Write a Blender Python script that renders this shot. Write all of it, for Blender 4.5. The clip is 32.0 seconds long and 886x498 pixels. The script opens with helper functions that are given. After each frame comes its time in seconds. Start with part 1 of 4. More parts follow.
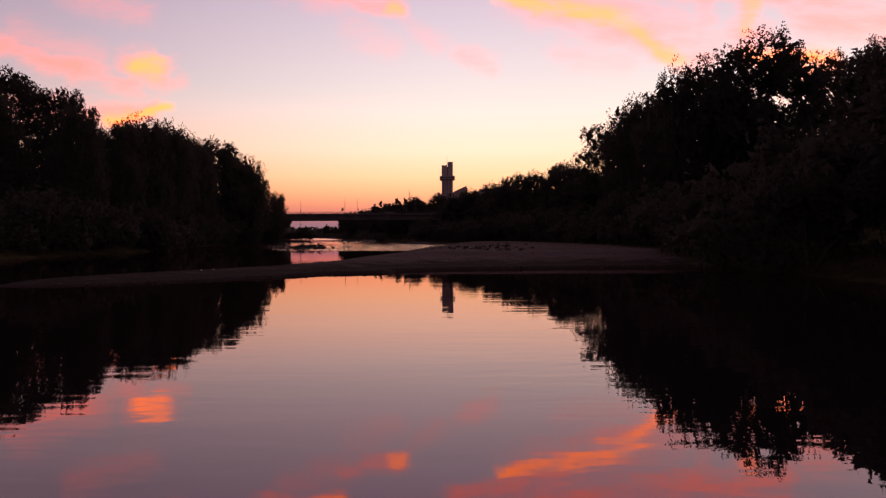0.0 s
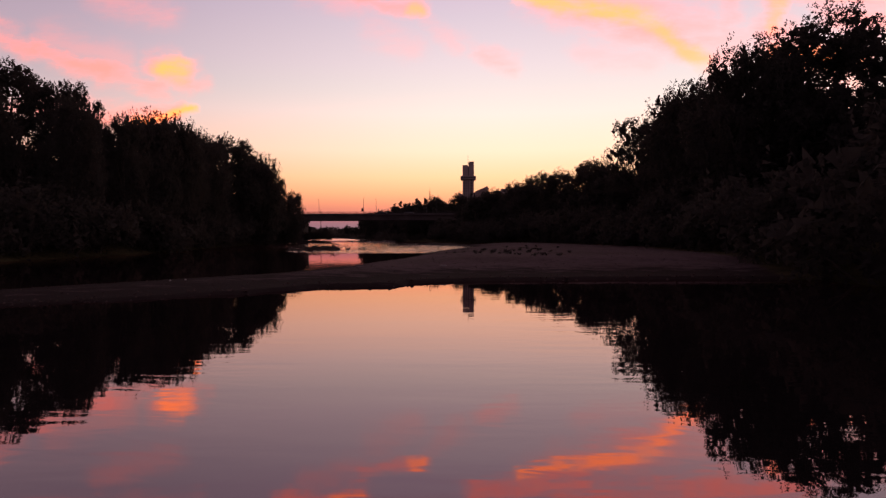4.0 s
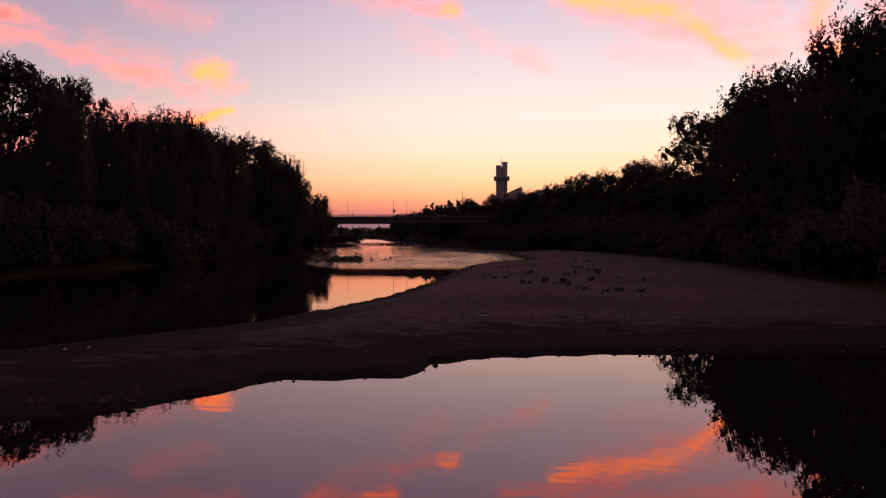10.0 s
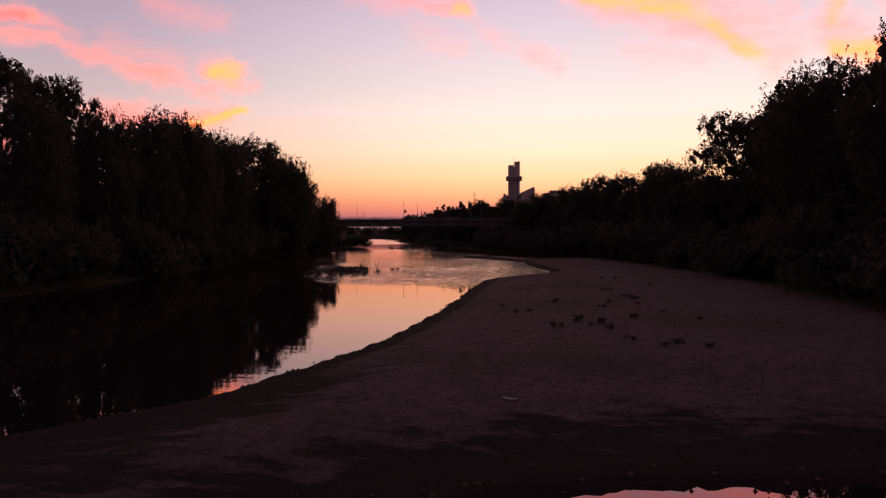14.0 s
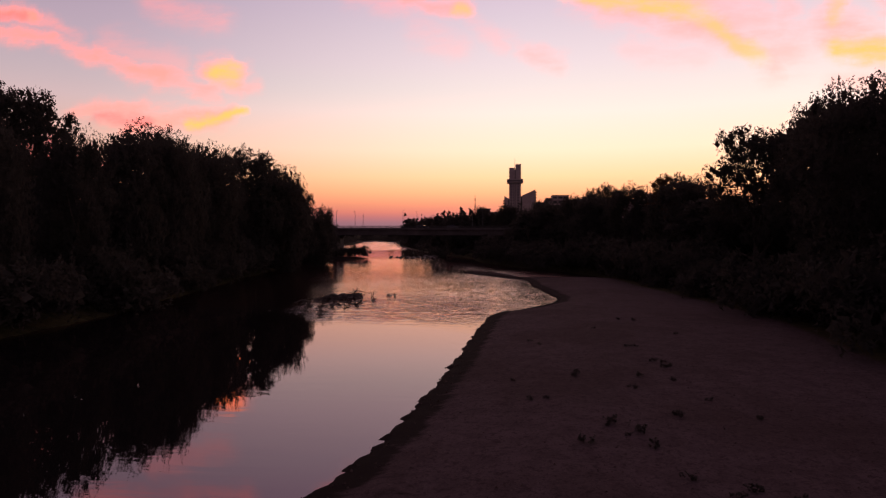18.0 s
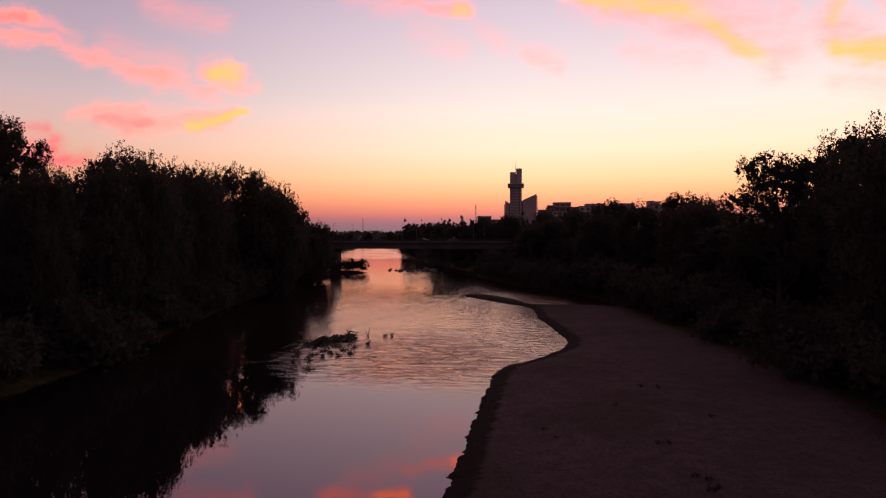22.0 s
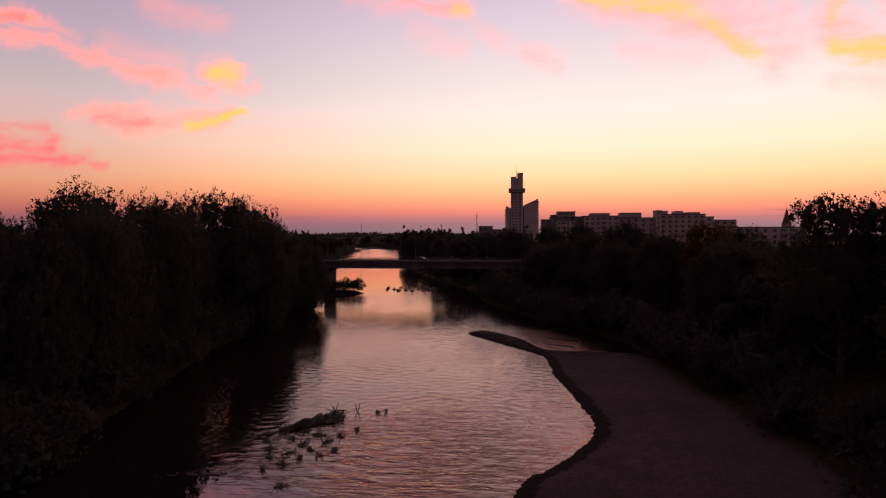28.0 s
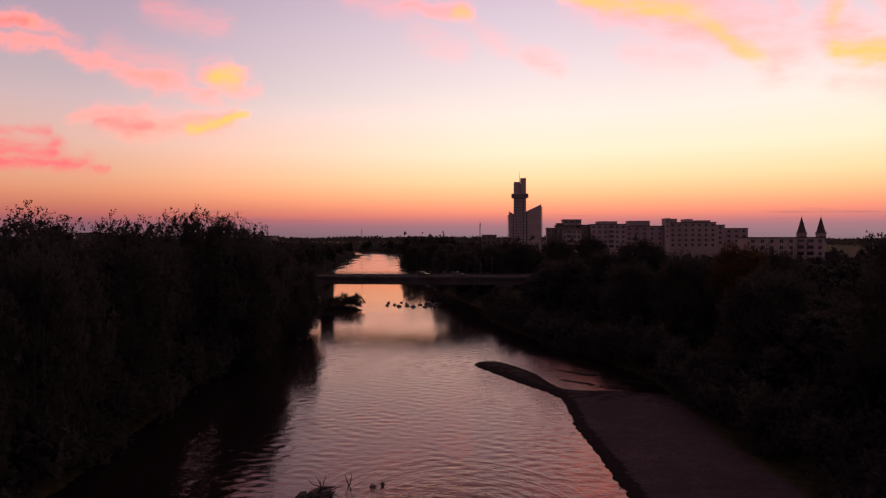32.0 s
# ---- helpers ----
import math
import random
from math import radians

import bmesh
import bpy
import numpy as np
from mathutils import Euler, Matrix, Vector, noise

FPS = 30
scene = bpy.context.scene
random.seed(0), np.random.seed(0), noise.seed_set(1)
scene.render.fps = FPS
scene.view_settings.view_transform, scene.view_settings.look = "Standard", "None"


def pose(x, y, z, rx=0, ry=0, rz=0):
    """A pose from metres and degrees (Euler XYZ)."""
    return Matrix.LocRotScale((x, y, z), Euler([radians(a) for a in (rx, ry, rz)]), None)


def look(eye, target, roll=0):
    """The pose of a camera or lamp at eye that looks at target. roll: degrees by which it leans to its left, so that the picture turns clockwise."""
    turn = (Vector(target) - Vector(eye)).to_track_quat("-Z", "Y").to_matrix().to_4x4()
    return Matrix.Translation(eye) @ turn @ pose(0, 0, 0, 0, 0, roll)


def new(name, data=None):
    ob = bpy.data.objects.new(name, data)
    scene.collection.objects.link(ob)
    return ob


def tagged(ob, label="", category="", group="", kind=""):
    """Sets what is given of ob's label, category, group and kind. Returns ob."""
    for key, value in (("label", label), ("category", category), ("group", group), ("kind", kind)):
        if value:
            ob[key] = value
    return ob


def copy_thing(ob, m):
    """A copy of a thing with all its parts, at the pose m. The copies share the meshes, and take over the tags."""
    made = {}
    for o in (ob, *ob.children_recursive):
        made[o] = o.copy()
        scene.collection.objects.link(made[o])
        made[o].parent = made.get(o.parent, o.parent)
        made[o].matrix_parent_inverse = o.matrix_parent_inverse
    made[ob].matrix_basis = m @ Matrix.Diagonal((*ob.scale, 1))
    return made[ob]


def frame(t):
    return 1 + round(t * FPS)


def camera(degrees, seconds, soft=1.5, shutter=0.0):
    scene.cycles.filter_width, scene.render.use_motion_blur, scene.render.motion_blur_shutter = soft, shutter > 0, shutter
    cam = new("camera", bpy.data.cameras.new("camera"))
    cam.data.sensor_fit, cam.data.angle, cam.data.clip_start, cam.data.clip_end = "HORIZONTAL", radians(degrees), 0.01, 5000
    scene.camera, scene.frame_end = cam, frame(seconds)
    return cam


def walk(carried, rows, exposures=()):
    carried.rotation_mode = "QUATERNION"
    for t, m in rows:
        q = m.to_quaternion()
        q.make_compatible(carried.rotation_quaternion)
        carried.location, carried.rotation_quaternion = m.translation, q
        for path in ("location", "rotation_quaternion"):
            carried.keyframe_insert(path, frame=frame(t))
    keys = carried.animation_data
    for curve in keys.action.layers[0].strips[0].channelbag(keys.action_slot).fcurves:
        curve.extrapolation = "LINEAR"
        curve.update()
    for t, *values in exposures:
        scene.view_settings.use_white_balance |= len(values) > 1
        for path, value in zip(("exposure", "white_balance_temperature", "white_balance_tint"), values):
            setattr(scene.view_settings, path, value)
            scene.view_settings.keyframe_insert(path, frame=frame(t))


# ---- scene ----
cam = camera(72.0, 32.0, soft=1.3)
PATH = [
    (0, (-0.412, 3.362, 2.159), (-0.4137, 5.3619, 2.1182), -0.25),
    (1, (-0.502, 5.257, 2.100), (-0.5303, 7.2560, 2.0599), -0.20),
    (2, (-0.575, 7.184, 2.107), (-0.6233, 9.1828, 2.0674), -0.16),
    (3, (-0.639, 9.137, 2.175), (-0.6981, 11.1355, 2.1354), -0.12),
    (4, (-0.702, 11.103, 2.297), (-0.7707, 13.1017, 2.2579), -0.10),
    (5, (-0.775, 13.070, 2.474), (-0.8564, 15.0682, 2.4359), -0.07),
    (6, (-0.865, 15.027, 2.708), (-0.9629, 17.0239, 2.6702), -0.05),
    (7, (-0.977, 16.964, 2.986), (-1.0922, 18.9605, 2.9477), -0.03),
    (8, (-1.111, 18.878, 3.277), (-1.2427, 20.8732, 3.2390), -0.00),
    (9, (-1.260, 20.764, 3.558), (-1.4120, 22.7582, 3.5192), 0.03),
    (10, (-1.420, 22.619, 3.826), (-1.5944, 24.6106, 3.7876), 0.06),
    (11, (-1.583, 24.433, 4.107), (-1.7789, 26.4234, 4.0674), 0.08),
    (12, (-1.742, 26.201, 4.439), (-1.9512, 28.1894, 4.3989), 0.11),
    (13, (-1.891, 27.916, 4.866), (-2.1032, 29.9040, 4.8249), 0.13),
    (14, (-2.029, 29.582, 5.415), (-2.2409, 31.5700, 5.3740), 0.14),
    (15, (-2.164, 31.212, 6.100), (-2.3768, 33.2000, 6.0585), 0.15),
    (16, (-2.310, 32.823, 6.922), (-2.5230, 34.8112, 6.8806), 0.14),
    (17, (-2.474, 34.431, 7.874), (-2.6871, 36.4194, 7.8327), 0.13),
    (18, (-2.654, 36.045, 8.942), (-2.8674, 38.0335, 8.9018), 0.11),
    (19, (-2.841, 37.667, 10.103), (-3.0545, 39.6552, 10.0631), 0.09),
    (20, (-3.025, 39.298, 11.320), (-3.2388, 41.2856, 11.2812), 0.06),
    (21, (-3.203, 40.945, 12.555), (-3.4175, 42.9333, 12.5173), 0.03),
    (22, (-3.385, 42.633, 13.776), (-3.5991, 44.6208, 13.7383), -0.00),
    (23, (-3.587, 44.399, 14.965), (-3.8000, 46.3870, 14.9267), -0.03),
    (24, (-3.823, 46.289, 16.123), (-4.0356, 48.2773, 16.0847), -0.06),
    (25, (-4.103, 48.338, 17.273), (-4.3158, 50.3265, 17.2339), -0.07),
    (26, (-4.430, 50.557, 18.443), (-4.6426, 52.5448, 18.4034), -0.08),
    (27, (-4.798, 52.931, 19.638), (-5.0101, 54.9190, 19.5981), -0.08),
    (28, (-5.196, 55.437, 20.828), (-5.4080, 57.4258, 20.7883), -0.08),
    (29, (-5.615, 58.060, 21.971), (-5.8260, 60.0484, 21.9316), -0.09),
    (30, (-6.044, 60.798, 23.020), (-6.2576, 62.7859, 22.9828), -0.10),
    (31, (-6.484, 63.661, 23.937), (-6.7007, 65.6493, 23.9019), -0.12),
    (32, (-6.940, 66.661, 24.697), (-7.1561, 68.6486, 24.6663), -0.16),
]
walk(cam, [(t, look(eye, target, roll)) for t, eye, target, roll in PATH])

# ---- sky: the afterglow of a sun that has set behind the bridge ----
world = bpy.data.worlds.new("dusk_sky")
scene.world = world
world.use_nodes = True
wt = world.node_tree
wt.nodes.clear()


class Graph:
    """Short hand for building node trees."""

    def __init__(self, tree):
        self.tree = tree

    def node(self, kind, **props):
        n = self.tree.nodes.new(kind)
        for k, v in props.items():
            setattr(n, k, v)
        return n

    def link(self, a, b):
        self.tree.links.new(a, b)

    def put(self, socket, value):
        if hasattr(value, "is_output"):
            self.link(value, socket)
        else:
            socket.default_value = value

    def math(self, op, a, b=0.0, c=0.0, clamp=False):
        n = self.node("ShaderNodeMath", operation=op, use_clamp=clamp)
        for s, v in zip(n.inputs, (a, b, c)):
            self.put(s, v)
        return n.outputs[0]

    def ramp(self, fac, stops, mode="LINEAR"):
        n = self.node("ShaderNodeValToRGB")
        n.color_ramp.interpolation = mode
        while len(n.color_ramp.elements) < len(stops):
            n.color_ramp.elements.new(0.5)
        for e, (p, c) in zip(n.color_ramp.elements, stops):
            e.position, e.color = p, (*c, 1) if len(c) == 3 else c
        self.put(n.inputs[0], fac)
        return n.outputs[0]

    def smooth(self, v, lo, hi, a=0.0, b=1.0):
        n = self.node("ShaderNodeMapRange", interpolation_type="SMOOTHSTEP")
        for s, x in zip(n.inputs, (v, lo, hi, a, b)):
            self.put(s, x)
        return n.outputs[0]

    def mix(self, fac, a, b, blend="MIX"):
        n = self.node("ShaderNodeMix", data_type="RGBA", blend_type=blend)
        self.put(n.inputs[0], fac)
        for s, v in ((n.inputs[6], a), (n.inputs[7], b)):
            self.put(s, v if hasattr(v, "is_output") else (*v, 1))
        return n.outputs[2]

    def noise(self, vector, scale, detail=3.0, rough=0.5, distortion=0.0):
        n = self.node("ShaderNodeTexNoise")
        if vector is not None:
            self.link(vector, n.inputs["Vector"])
        n.inputs["Scale"].default_value, n.inputs["Detail"].default_value = scale, detail
        n.inputs["Roughness"].default_value, n.inputs["Distortion"].default_value = rough, distortion
        return n.outputs["Fac"]

    def stretch(self, vector, scale, rot=(0, 0, 0)):
        n = self.node("ShaderNodeMapping")
        self.link(vector, n.inputs["Vector"])
        n.inputs["Scale"].default_value, n.inputs["Rotation"].default_value = scale, rot
        return n.outputs[0]


def srgb(r, g, b, gain=1.0):
    return tuple(gain * ((c / 255 / 12.92) if c < 10 else ((c / 255 + 0.055) / 1.055) ** 2.4) for c in (r, g, b))


W = Graph(wt)
way = W.node("ShaderNodeTexCoord").outputs["Generated"]
split = W.node("ShaderNodeSeparateXYZ")
W.link(way, split.inputs[0])
dx, dy, dz = split.outputs
ahead = W.math("MAXIMUM", dy, 0.08)
u = W.math("DIVIDE", dx, ahead)          # to the right, as a tangent
v = W.math("DIVIDE", dz, ahead)          # upwards, as a tangent
GLOW = [(0.0, srgb(138, 112, 120)), (0.010, srgb(152, 118, 126)), (0.022, srgb(170, 120, 128)), (0.031, srgb(206, 126, 124)), (0.040, srgb(240, 140, 120)),
        (0.054, srgb(250, 166, 126)), (0.072, srgb(253, 195, 142)), (0.097, srgb(255, 221, 168)), (0.14, srgb(255, 238, 206)),
        (0.20, srgb(255, 238, 226)), (0.28, srgb(241, 220, 223)), (0.36, srgb(223, 203, 215)), (0.42, srgb(214, 188, 208)), (0.50, srgb(208, 162, 174)), (0.60, srgb(194, 134, 142)),
        (0.78, srgb(156, 106, 112)), (1.0, srgb(120, 90, 98))]
elev = W.math("MAXIMUM", dz, 0.0)
v_round = W.math("DIVIDE", dz, W.math("SQRT", W.math("MAXIMUM", W.math("SUBTRACT", 1.0, W.math("MULTIPLY", dz, dz)), 0.001)))
base = W.ramp(W.math("MAXIMUM", v_round, 0.0), GLOW)
# the glow fades to dusk blue away from the west
west = W.smooth(dy, -0.1, 0.93)
side = W.smooth(elev, 0.0, 0.9)
dusk = W.ramp(side, [(0.0, srgb(142, 113, 122)), (0.3, srgb(131, 108, 121)), (1.0, srgb(116, 98, 114))])
base = W.mix(W.math("MULTIPLY", W.smooth(v_round, 0.25, 0.12), W.smooth(v_round, 0.035, 0.08)), base, (1.35, 1.0, 0.98), "MULTIPLY")
sky = W.mix(west, dusk, base)
# cooler to the south, where the glow is weaker
sky = W.mix(W.smooth(u, 0.1, -0.8, 0.0, 0.9), sky, (0.57, 0.53, 0.62), "MULTIPLY")

# clouds: strokes in the sky, torn by noise
uv = W.node("ShaderNodeCombineXYZ")
W.link(u, uv.inputs[0]), W.link(v, uv.inputs[1])
tear = W.node("ShaderNodeTexNoise")
W.link(uv.outputs[0], tear.inputs["Vector"])
tear.inputs["Scale"].default_value, tear.inputs["Detail"].default_value, tear.inputs["Roughness"].default_value = 16.0, 6.0, 0.62
shift = W.node("ShaderNodeVectorMath", operation="MULTIPLY_ADD")
W.link(tear.outputs["Color"], shift.inputs[0])
shift.inputs[1].default_value = (0.056, 0.040, 0)
lifted = W.node("ShaderNodeVectorMath", operation="ADD")
W.link(uv.outputs[0], lifted.inputs[0])
lifted.inputs[1].default_value = (-0.028, -0.020, 0)
W.link(lifted.outputs[0], shift.inputs[2])
torn = shift.outputs[0]
fibres = W.noise(W.stretch(uv.outputs[0], (9, 30, 1), (0, 0, 0.42)), 1.0, 6.0, 0.62)


feather = W.math("MULTIPLY", W.math("SUBTRACT", fibres, 0.5), 1.25)


def stroke(u0, v0, u1, v1, wide, fray=1.0):
    """How near the way is to a stroke from one point of the sky to another: 1 on it, 0 outside."""
    d = Vector((u1 - u0, v1 - v0, 0))
    n2 = max(d.length_squared, 1e-6)
    rel = W.node("ShaderNodeVectorMath", operation="SUBTRACT")
    W.link(torn, rel.inputs[0])
    rel.inputs[1].default_value = (u0, v0, 0)
    dot = W.node("ShaderNodeVectorMath", operation="DOT_PRODUCT")
    W.link(rel.outputs[0], dot.inputs[0])
    dot.inputs[1].default_value = d / n2
    along = W.math("MULTIPLY", dot.outputs["Value"], 1.0, clamp=True)
    foot = W.node("ShaderNodeVectorMath", operation="SCALE")
    foot.inputs[0].default_value = d
    W.link(along, foot.inputs["Scale"])
    off = W.node("ShaderNodeVectorMath", operation="DISTANCE")
    W.link(rel.outputs[0], off.inputs[0]), W.link(foot.outputs[0], off.inputs[1])
    near = W.math("SUBTRACT", 1.0, W.math("DIVIDE", off.outputs["Value"], wide * 1.5), clamp=True)
    body = W.smooth(W.math("ADD", near, W.math("MULTIPLY", feather, fray)), 0.05, 1.1)
    return W.math("MULTIPLY", body, W.smooth(near, 0.0, 0.95))


def strokes(rows, fray=1.0):
    total = None
    for row in rows:
        s = W.math("MULTIPLY", stroke(*row[:4], row[4], fray), row[5])
        total = s if total is None else W.math("MAXIMUM", total, s)
    return total


# u0, v0, u1, v1, half width, strength
PINK = [(-0.95, 0.40, -0.83, 0.386, 0.022, 0.85), (-0.83, 0.386, -0.75, 0.345, 0.022, 0.3), (-0.92, 0.358, -0.80, 0.345, 0.022, 0.6), (-0.80, 0.345, -0.72, 0.312, 0.024, 0.5),
        (-0.72, 0.318, -0.60, 0.275, 0.027, 0.62), (-0.60, 0.275, -0.51, 0.250, 0.032, 0.48), (-0.70, 0.335, -0.56, 0.29, 0.04, 0.18), (-0.505, 0.286, -0.462, 0.268, 0.038, 0.5),
        (-0.455, 0.258, -0.42, 0.257, 0.02, 0.3), (-0.76, 0.218, -0.62, 0.222, 0.02, 0.45), (-0.70, 0.210, -0.56, 0.206, 0.032, 0.5), (-0.66, 0.192, -0.48, 0.206, 0.026, 0.6),
        (-0.62, 0.405, -0.49, 0.368, 0.034, 0.22),
        (-0.26, 0.402, -0.17, 0.385, 0.034, 0.22), (-0.165, 0.388, -0.07, 0.367, 0.022, 0.5), (-0.07, 0.365, -0.005, 0.305, 0.022, 0.15), (-0.15, 0.335, -0.09, 0.315, 0.04, 0.14),
        (0.03, 0.30, 0.08, 0.281, 0.024, 0.3), (-0.02, 0.33, 0.04, 0.30, 0.02, 0.1), (0.12, 0.392, 0.36, 0.318, 0.05, 0.5), (0.28, 0.375, 0.42, 0.30, 0.065, 0.36), (0.43, 0.375, 0.405, 0.26, 0.034, 0.36), (0.20, 0.30, 0.30, 0.285, 0.035, 0.16),
        (0.49, 0.325, 0.62, 0.262, 0.055, 0.5), (0.505, 0.41, 0.49, 0.32, 0.028, 0.5), (0.50, 0.235, 0.62, 0.225, 0.03, 0.25), (0.60, 0.36, 0.80, 0.33, 0.06, 0.5),
        (0.02, 0.425, 0.20, 0.398, 0.028, 0.7), (0.16, 0.428, 0.56, 0.405, 0.042, 0.7), (-0.31, 0.44, -0.17, 0.428, 0.022, 0.75), (0.05, 0.47, 0.6, 0.455, 0.035, 0.5), (-0.75, 0.47, -0.45, 0.45, 0.035, 0.25)]
GOLD = [(-0.490, 0.284, -0.470, 0.276, 0.026, 1.0), (-0.478, 0.292, -0.462, 0.288, 0.014, 0.7), (-0.55, 0.192, -0.452, 0.213, 0.012, 0.95), (0.09, 0.391, 0.30, 0.350, 0.019, 0.9), (0.30, 0.350, 0.385, 0.280, 0.022, 0.66),
        (0.50, 0.292, 0.63, 0.285, 0.026, 1.0), (0.53, 0.278, 0.60, 0.268, 0.02, 0.8), (0.505, 0.38, 0.495, 0.34, 0.016, 0.5), (-0.085, 0.369, -0.068, 0.366, 0.014, 0.6), (-0.22, 0.434, -0.17, 0.429, 0.014, 0.5)]
# low rose-coloured banks in the south
ROSE = [(-1.05, 0.200, -0.81, 0.196, 0.018, 0.65), (-1.05, 0.172, -0.80, 0.163, 0.032, 1.0), (-1.05, 0.145, -0.74, 0.136, 0.022, 1.0), (-0.80, 0.140, -0.70, 0.127, 0.012, 0.7),
        (-0.72, 0.206, -0.62, 0.200, 0.018, 0.5), (-0.96, 0.393, -0.85, 0.386, 0.014, 0.6)]
wisps = W.smooth(fibres, 0.30, 0.62, 0.5, 1.0)
in_front = W.smooth(dy, 0.15, 0.4)
pink = W.math("MULTIPLY", W.math("MULTIPLY", strokes(PINK), wisps), in_front)
gold = W.math("MULTIPLY", W.math("MULTIPLY", strokes(GOLD, 0.85), wisps), in_front)
sky = W.mix(pink, sky, (1.9, 0.36, 0.25))
sky = W.mix(gold, sky, (3.0, 0.64, 0.15))
rose = W.math("MULTIPLY", W.math("MULTIPLY", strokes(ROSE, 0.7), wisps), in_front)
sky = W.mix(rose, sky, (0.98, 0.19, 0.2))
# thin grey bars low over the horizon
bars = W.noise(W.stretch(uv.outputs[0], (3.0, 75, 1)), 1.0, 3.0, 0.55)
low = W.math("MULTIPLY", W.smooth(v_round, 0.075, 0.02), W.smooth(bars, 0.56, 0.72))
sky = W.mix(W.math("MULTIPLY", low, 0.45), sky, (0.22, 0.12, 0.15))
sky = W.mix(W.smooth(dz, -0.002, -0.02), sky, (0.03, 0.025, 0.03))
back = W.node("ShaderNodeBackground")
W.link(sky, back.inputs["Color"])
back.inputs["Strength"].default_value = 1.06
W.link(back.outputs[0], W.node("ShaderNodeOutputWorld").inputs["Surface"])
scene.view_settings.exposure = 0.0


# ---- materials ----
def material(name, rough=0.8, spec=0.3, metal=0.0):
    m = bpy.data.materials.new(name)
    m.use_nodes = True
    g = Graph(m.node_tree)
    b = m.node_tree.nodes["Principled BSDF"]
    b.inputs["Roughness"].default_value, b.inputs["Metallic"].default_value = rough, metal
    b.inputs["Specular IOR Level"].default_value = spec
    return m, g, b


def mottled(name, a, b, scale, rough=0.85, bump=0.0, fine=9.0, metal=0.0, spec=0.3, per_island=False):
    """Two tones mixed by noise at two scales, with a fine relief."""
    m, g, p = material(name, rough, spec, metal)
    co = g.node("ShaderNodeTexCoord").outputs["Object"]
    n1, n2 = g.noise(co, scale, 4, 0.6), g.noise(co, scale * fine, 3, 0.6)
    f = g.math("ADD", g.math("MULTIPLY", n1, 0.65), g.math("MULTIPLY", n2, 0.35))
    f = g.smooth(f, 0.33, 0.67)
    col = g.mix(f, a, b)
    if per_island:
        r = g.node("ShaderNodeNewGeometry").outputs["Random Per Island"]
    else:
        r = g.node("ShaderNodeObjectInfo").outputs["Random"]
    col = g.mix(g.math("MULTIPLY", r, 0.18 if per_island else 0.35), col, (0.35, 0.33, 0.3), "MULTIPLY")
    g.link(col, p.inputs["Base Color"])
    if bump:
        bn = g.node("ShaderNodeBump")
        bn.inputs["Strength"].default_value, bn.inputs["Distance"].default_value = 0.6, bump
        g.link(n2, bn.inputs["Height"])
        g.link(bn.outputs[0], p.inputs["Normal"])
    return m


LEAF = mottled("leaf", (0.064, 0.060, 0.052), (0.075, 0.071, 0.062), 0.5, 0.85, per_island=True, spec=0.05)
LEAF_REDDISH = mottled("leaf_reddish", (0.08, 0.052, 0.025), (0.12, 0.062, 0.03), 0.5, 0.85, per_island=True, spec=0.05)
for leaf in (LEAF, LEAF_REDDISH):
    g = Graph(leaf.node_tree)
    p, out = leaf.node_tree.nodes["Principled BSDF"], leaf.node_tree.nodes["Material Output"]
    thin = g.node("ShaderNodeBsdfTranslucent")
    g.link(p.inputs["Base Color"].links[0].from_socket, thin.inputs["Color"])
    both = g.node("ShaderNodeMixShader")
    both.inputs[0].default_value = 0.5
    g.link(p.outputs[0], both.inputs[1]), g.link(thin.outputs[0], both.inputs[2])
    g.link(both.outputs[0], out.inputs["Surface"])
BARK = mottled("bark", (0.05, 0.04, 0.03), (0.12, 0.10, 0.08), 1.5, 0.9, 0.03)
DRIFT = mottled("wet_driftwood", (0.03, 0.022, 0.018), (0.09, 0.07, 0.055), 2.0, 0.6, 0.02)
STONE = mottled("river_stone", (0.07, 0.06, 0.055), (0.17, 0.15, 0.14), 1.2, 0.7, 0.03)
PEBBLE = mottled("damp_pebble", (0.03, 0.022, 0.019), (0.11, 0.08, 0.07), 3.0, 0.9, per_island=True, spec=0.1)
CONCRETE = mottled("weathered_concrete", (0.06, 0.05, 0.048), (0.12, 0.10, 0.095), 0.25, 0.85, 0.01, 14)
PLASTER = mottled("grey_plaster", (0.33, 0.24, 0.235), (0.45, 0.35, 0.34), 0.12, 0.85, 0.0, 11)
PLASTER_WARM = mottled("cream_plaster", (0.40, 0.30, 0.28), (0.52, 0.41, 0.38), 0.12, 0.85, 0.0, 11)
PLASTER_DARK = mottled("brown_render", (0.14, 0.10, 0.09), (0.22, 0.17, 0.15), 0.12, 0.85, 0.0, 11)
PALE_CONCRETE = mottled("pale_concrete", (0.36, 0.285, 0.27), (0.48, 0.39, 0.375), 0.1, 0.85, 0.0, 12)
ROOF = mottled("roof_covering", (0.07, 0.05, 0.045), (0.13, 0.09, 0.08), 0.4, 0.8)
STEEL = mottled("galvanised_steel", (0.10, 0.10, 0.10), (0.18, 0.18, 0.18), 2.0, 0.6, metal=0.6)
DARK_METAL = mottled("dark_painted_metal", (0.03, 0.03, 0.03), (0.06, 0.055, 0.05), 2.0, 0.5)
ASPHALT = mottled("asphalt", (0.035, 0.033, 0.032), (0.07, 0.065, 0.06), 1.5, 0.95, 0.004, spec=0.05)
LITTER = mottled("pale_plastic", (0.38, 0.34, 0.32), (0.5, 0.46, 0.44), 6.0, 0.6)
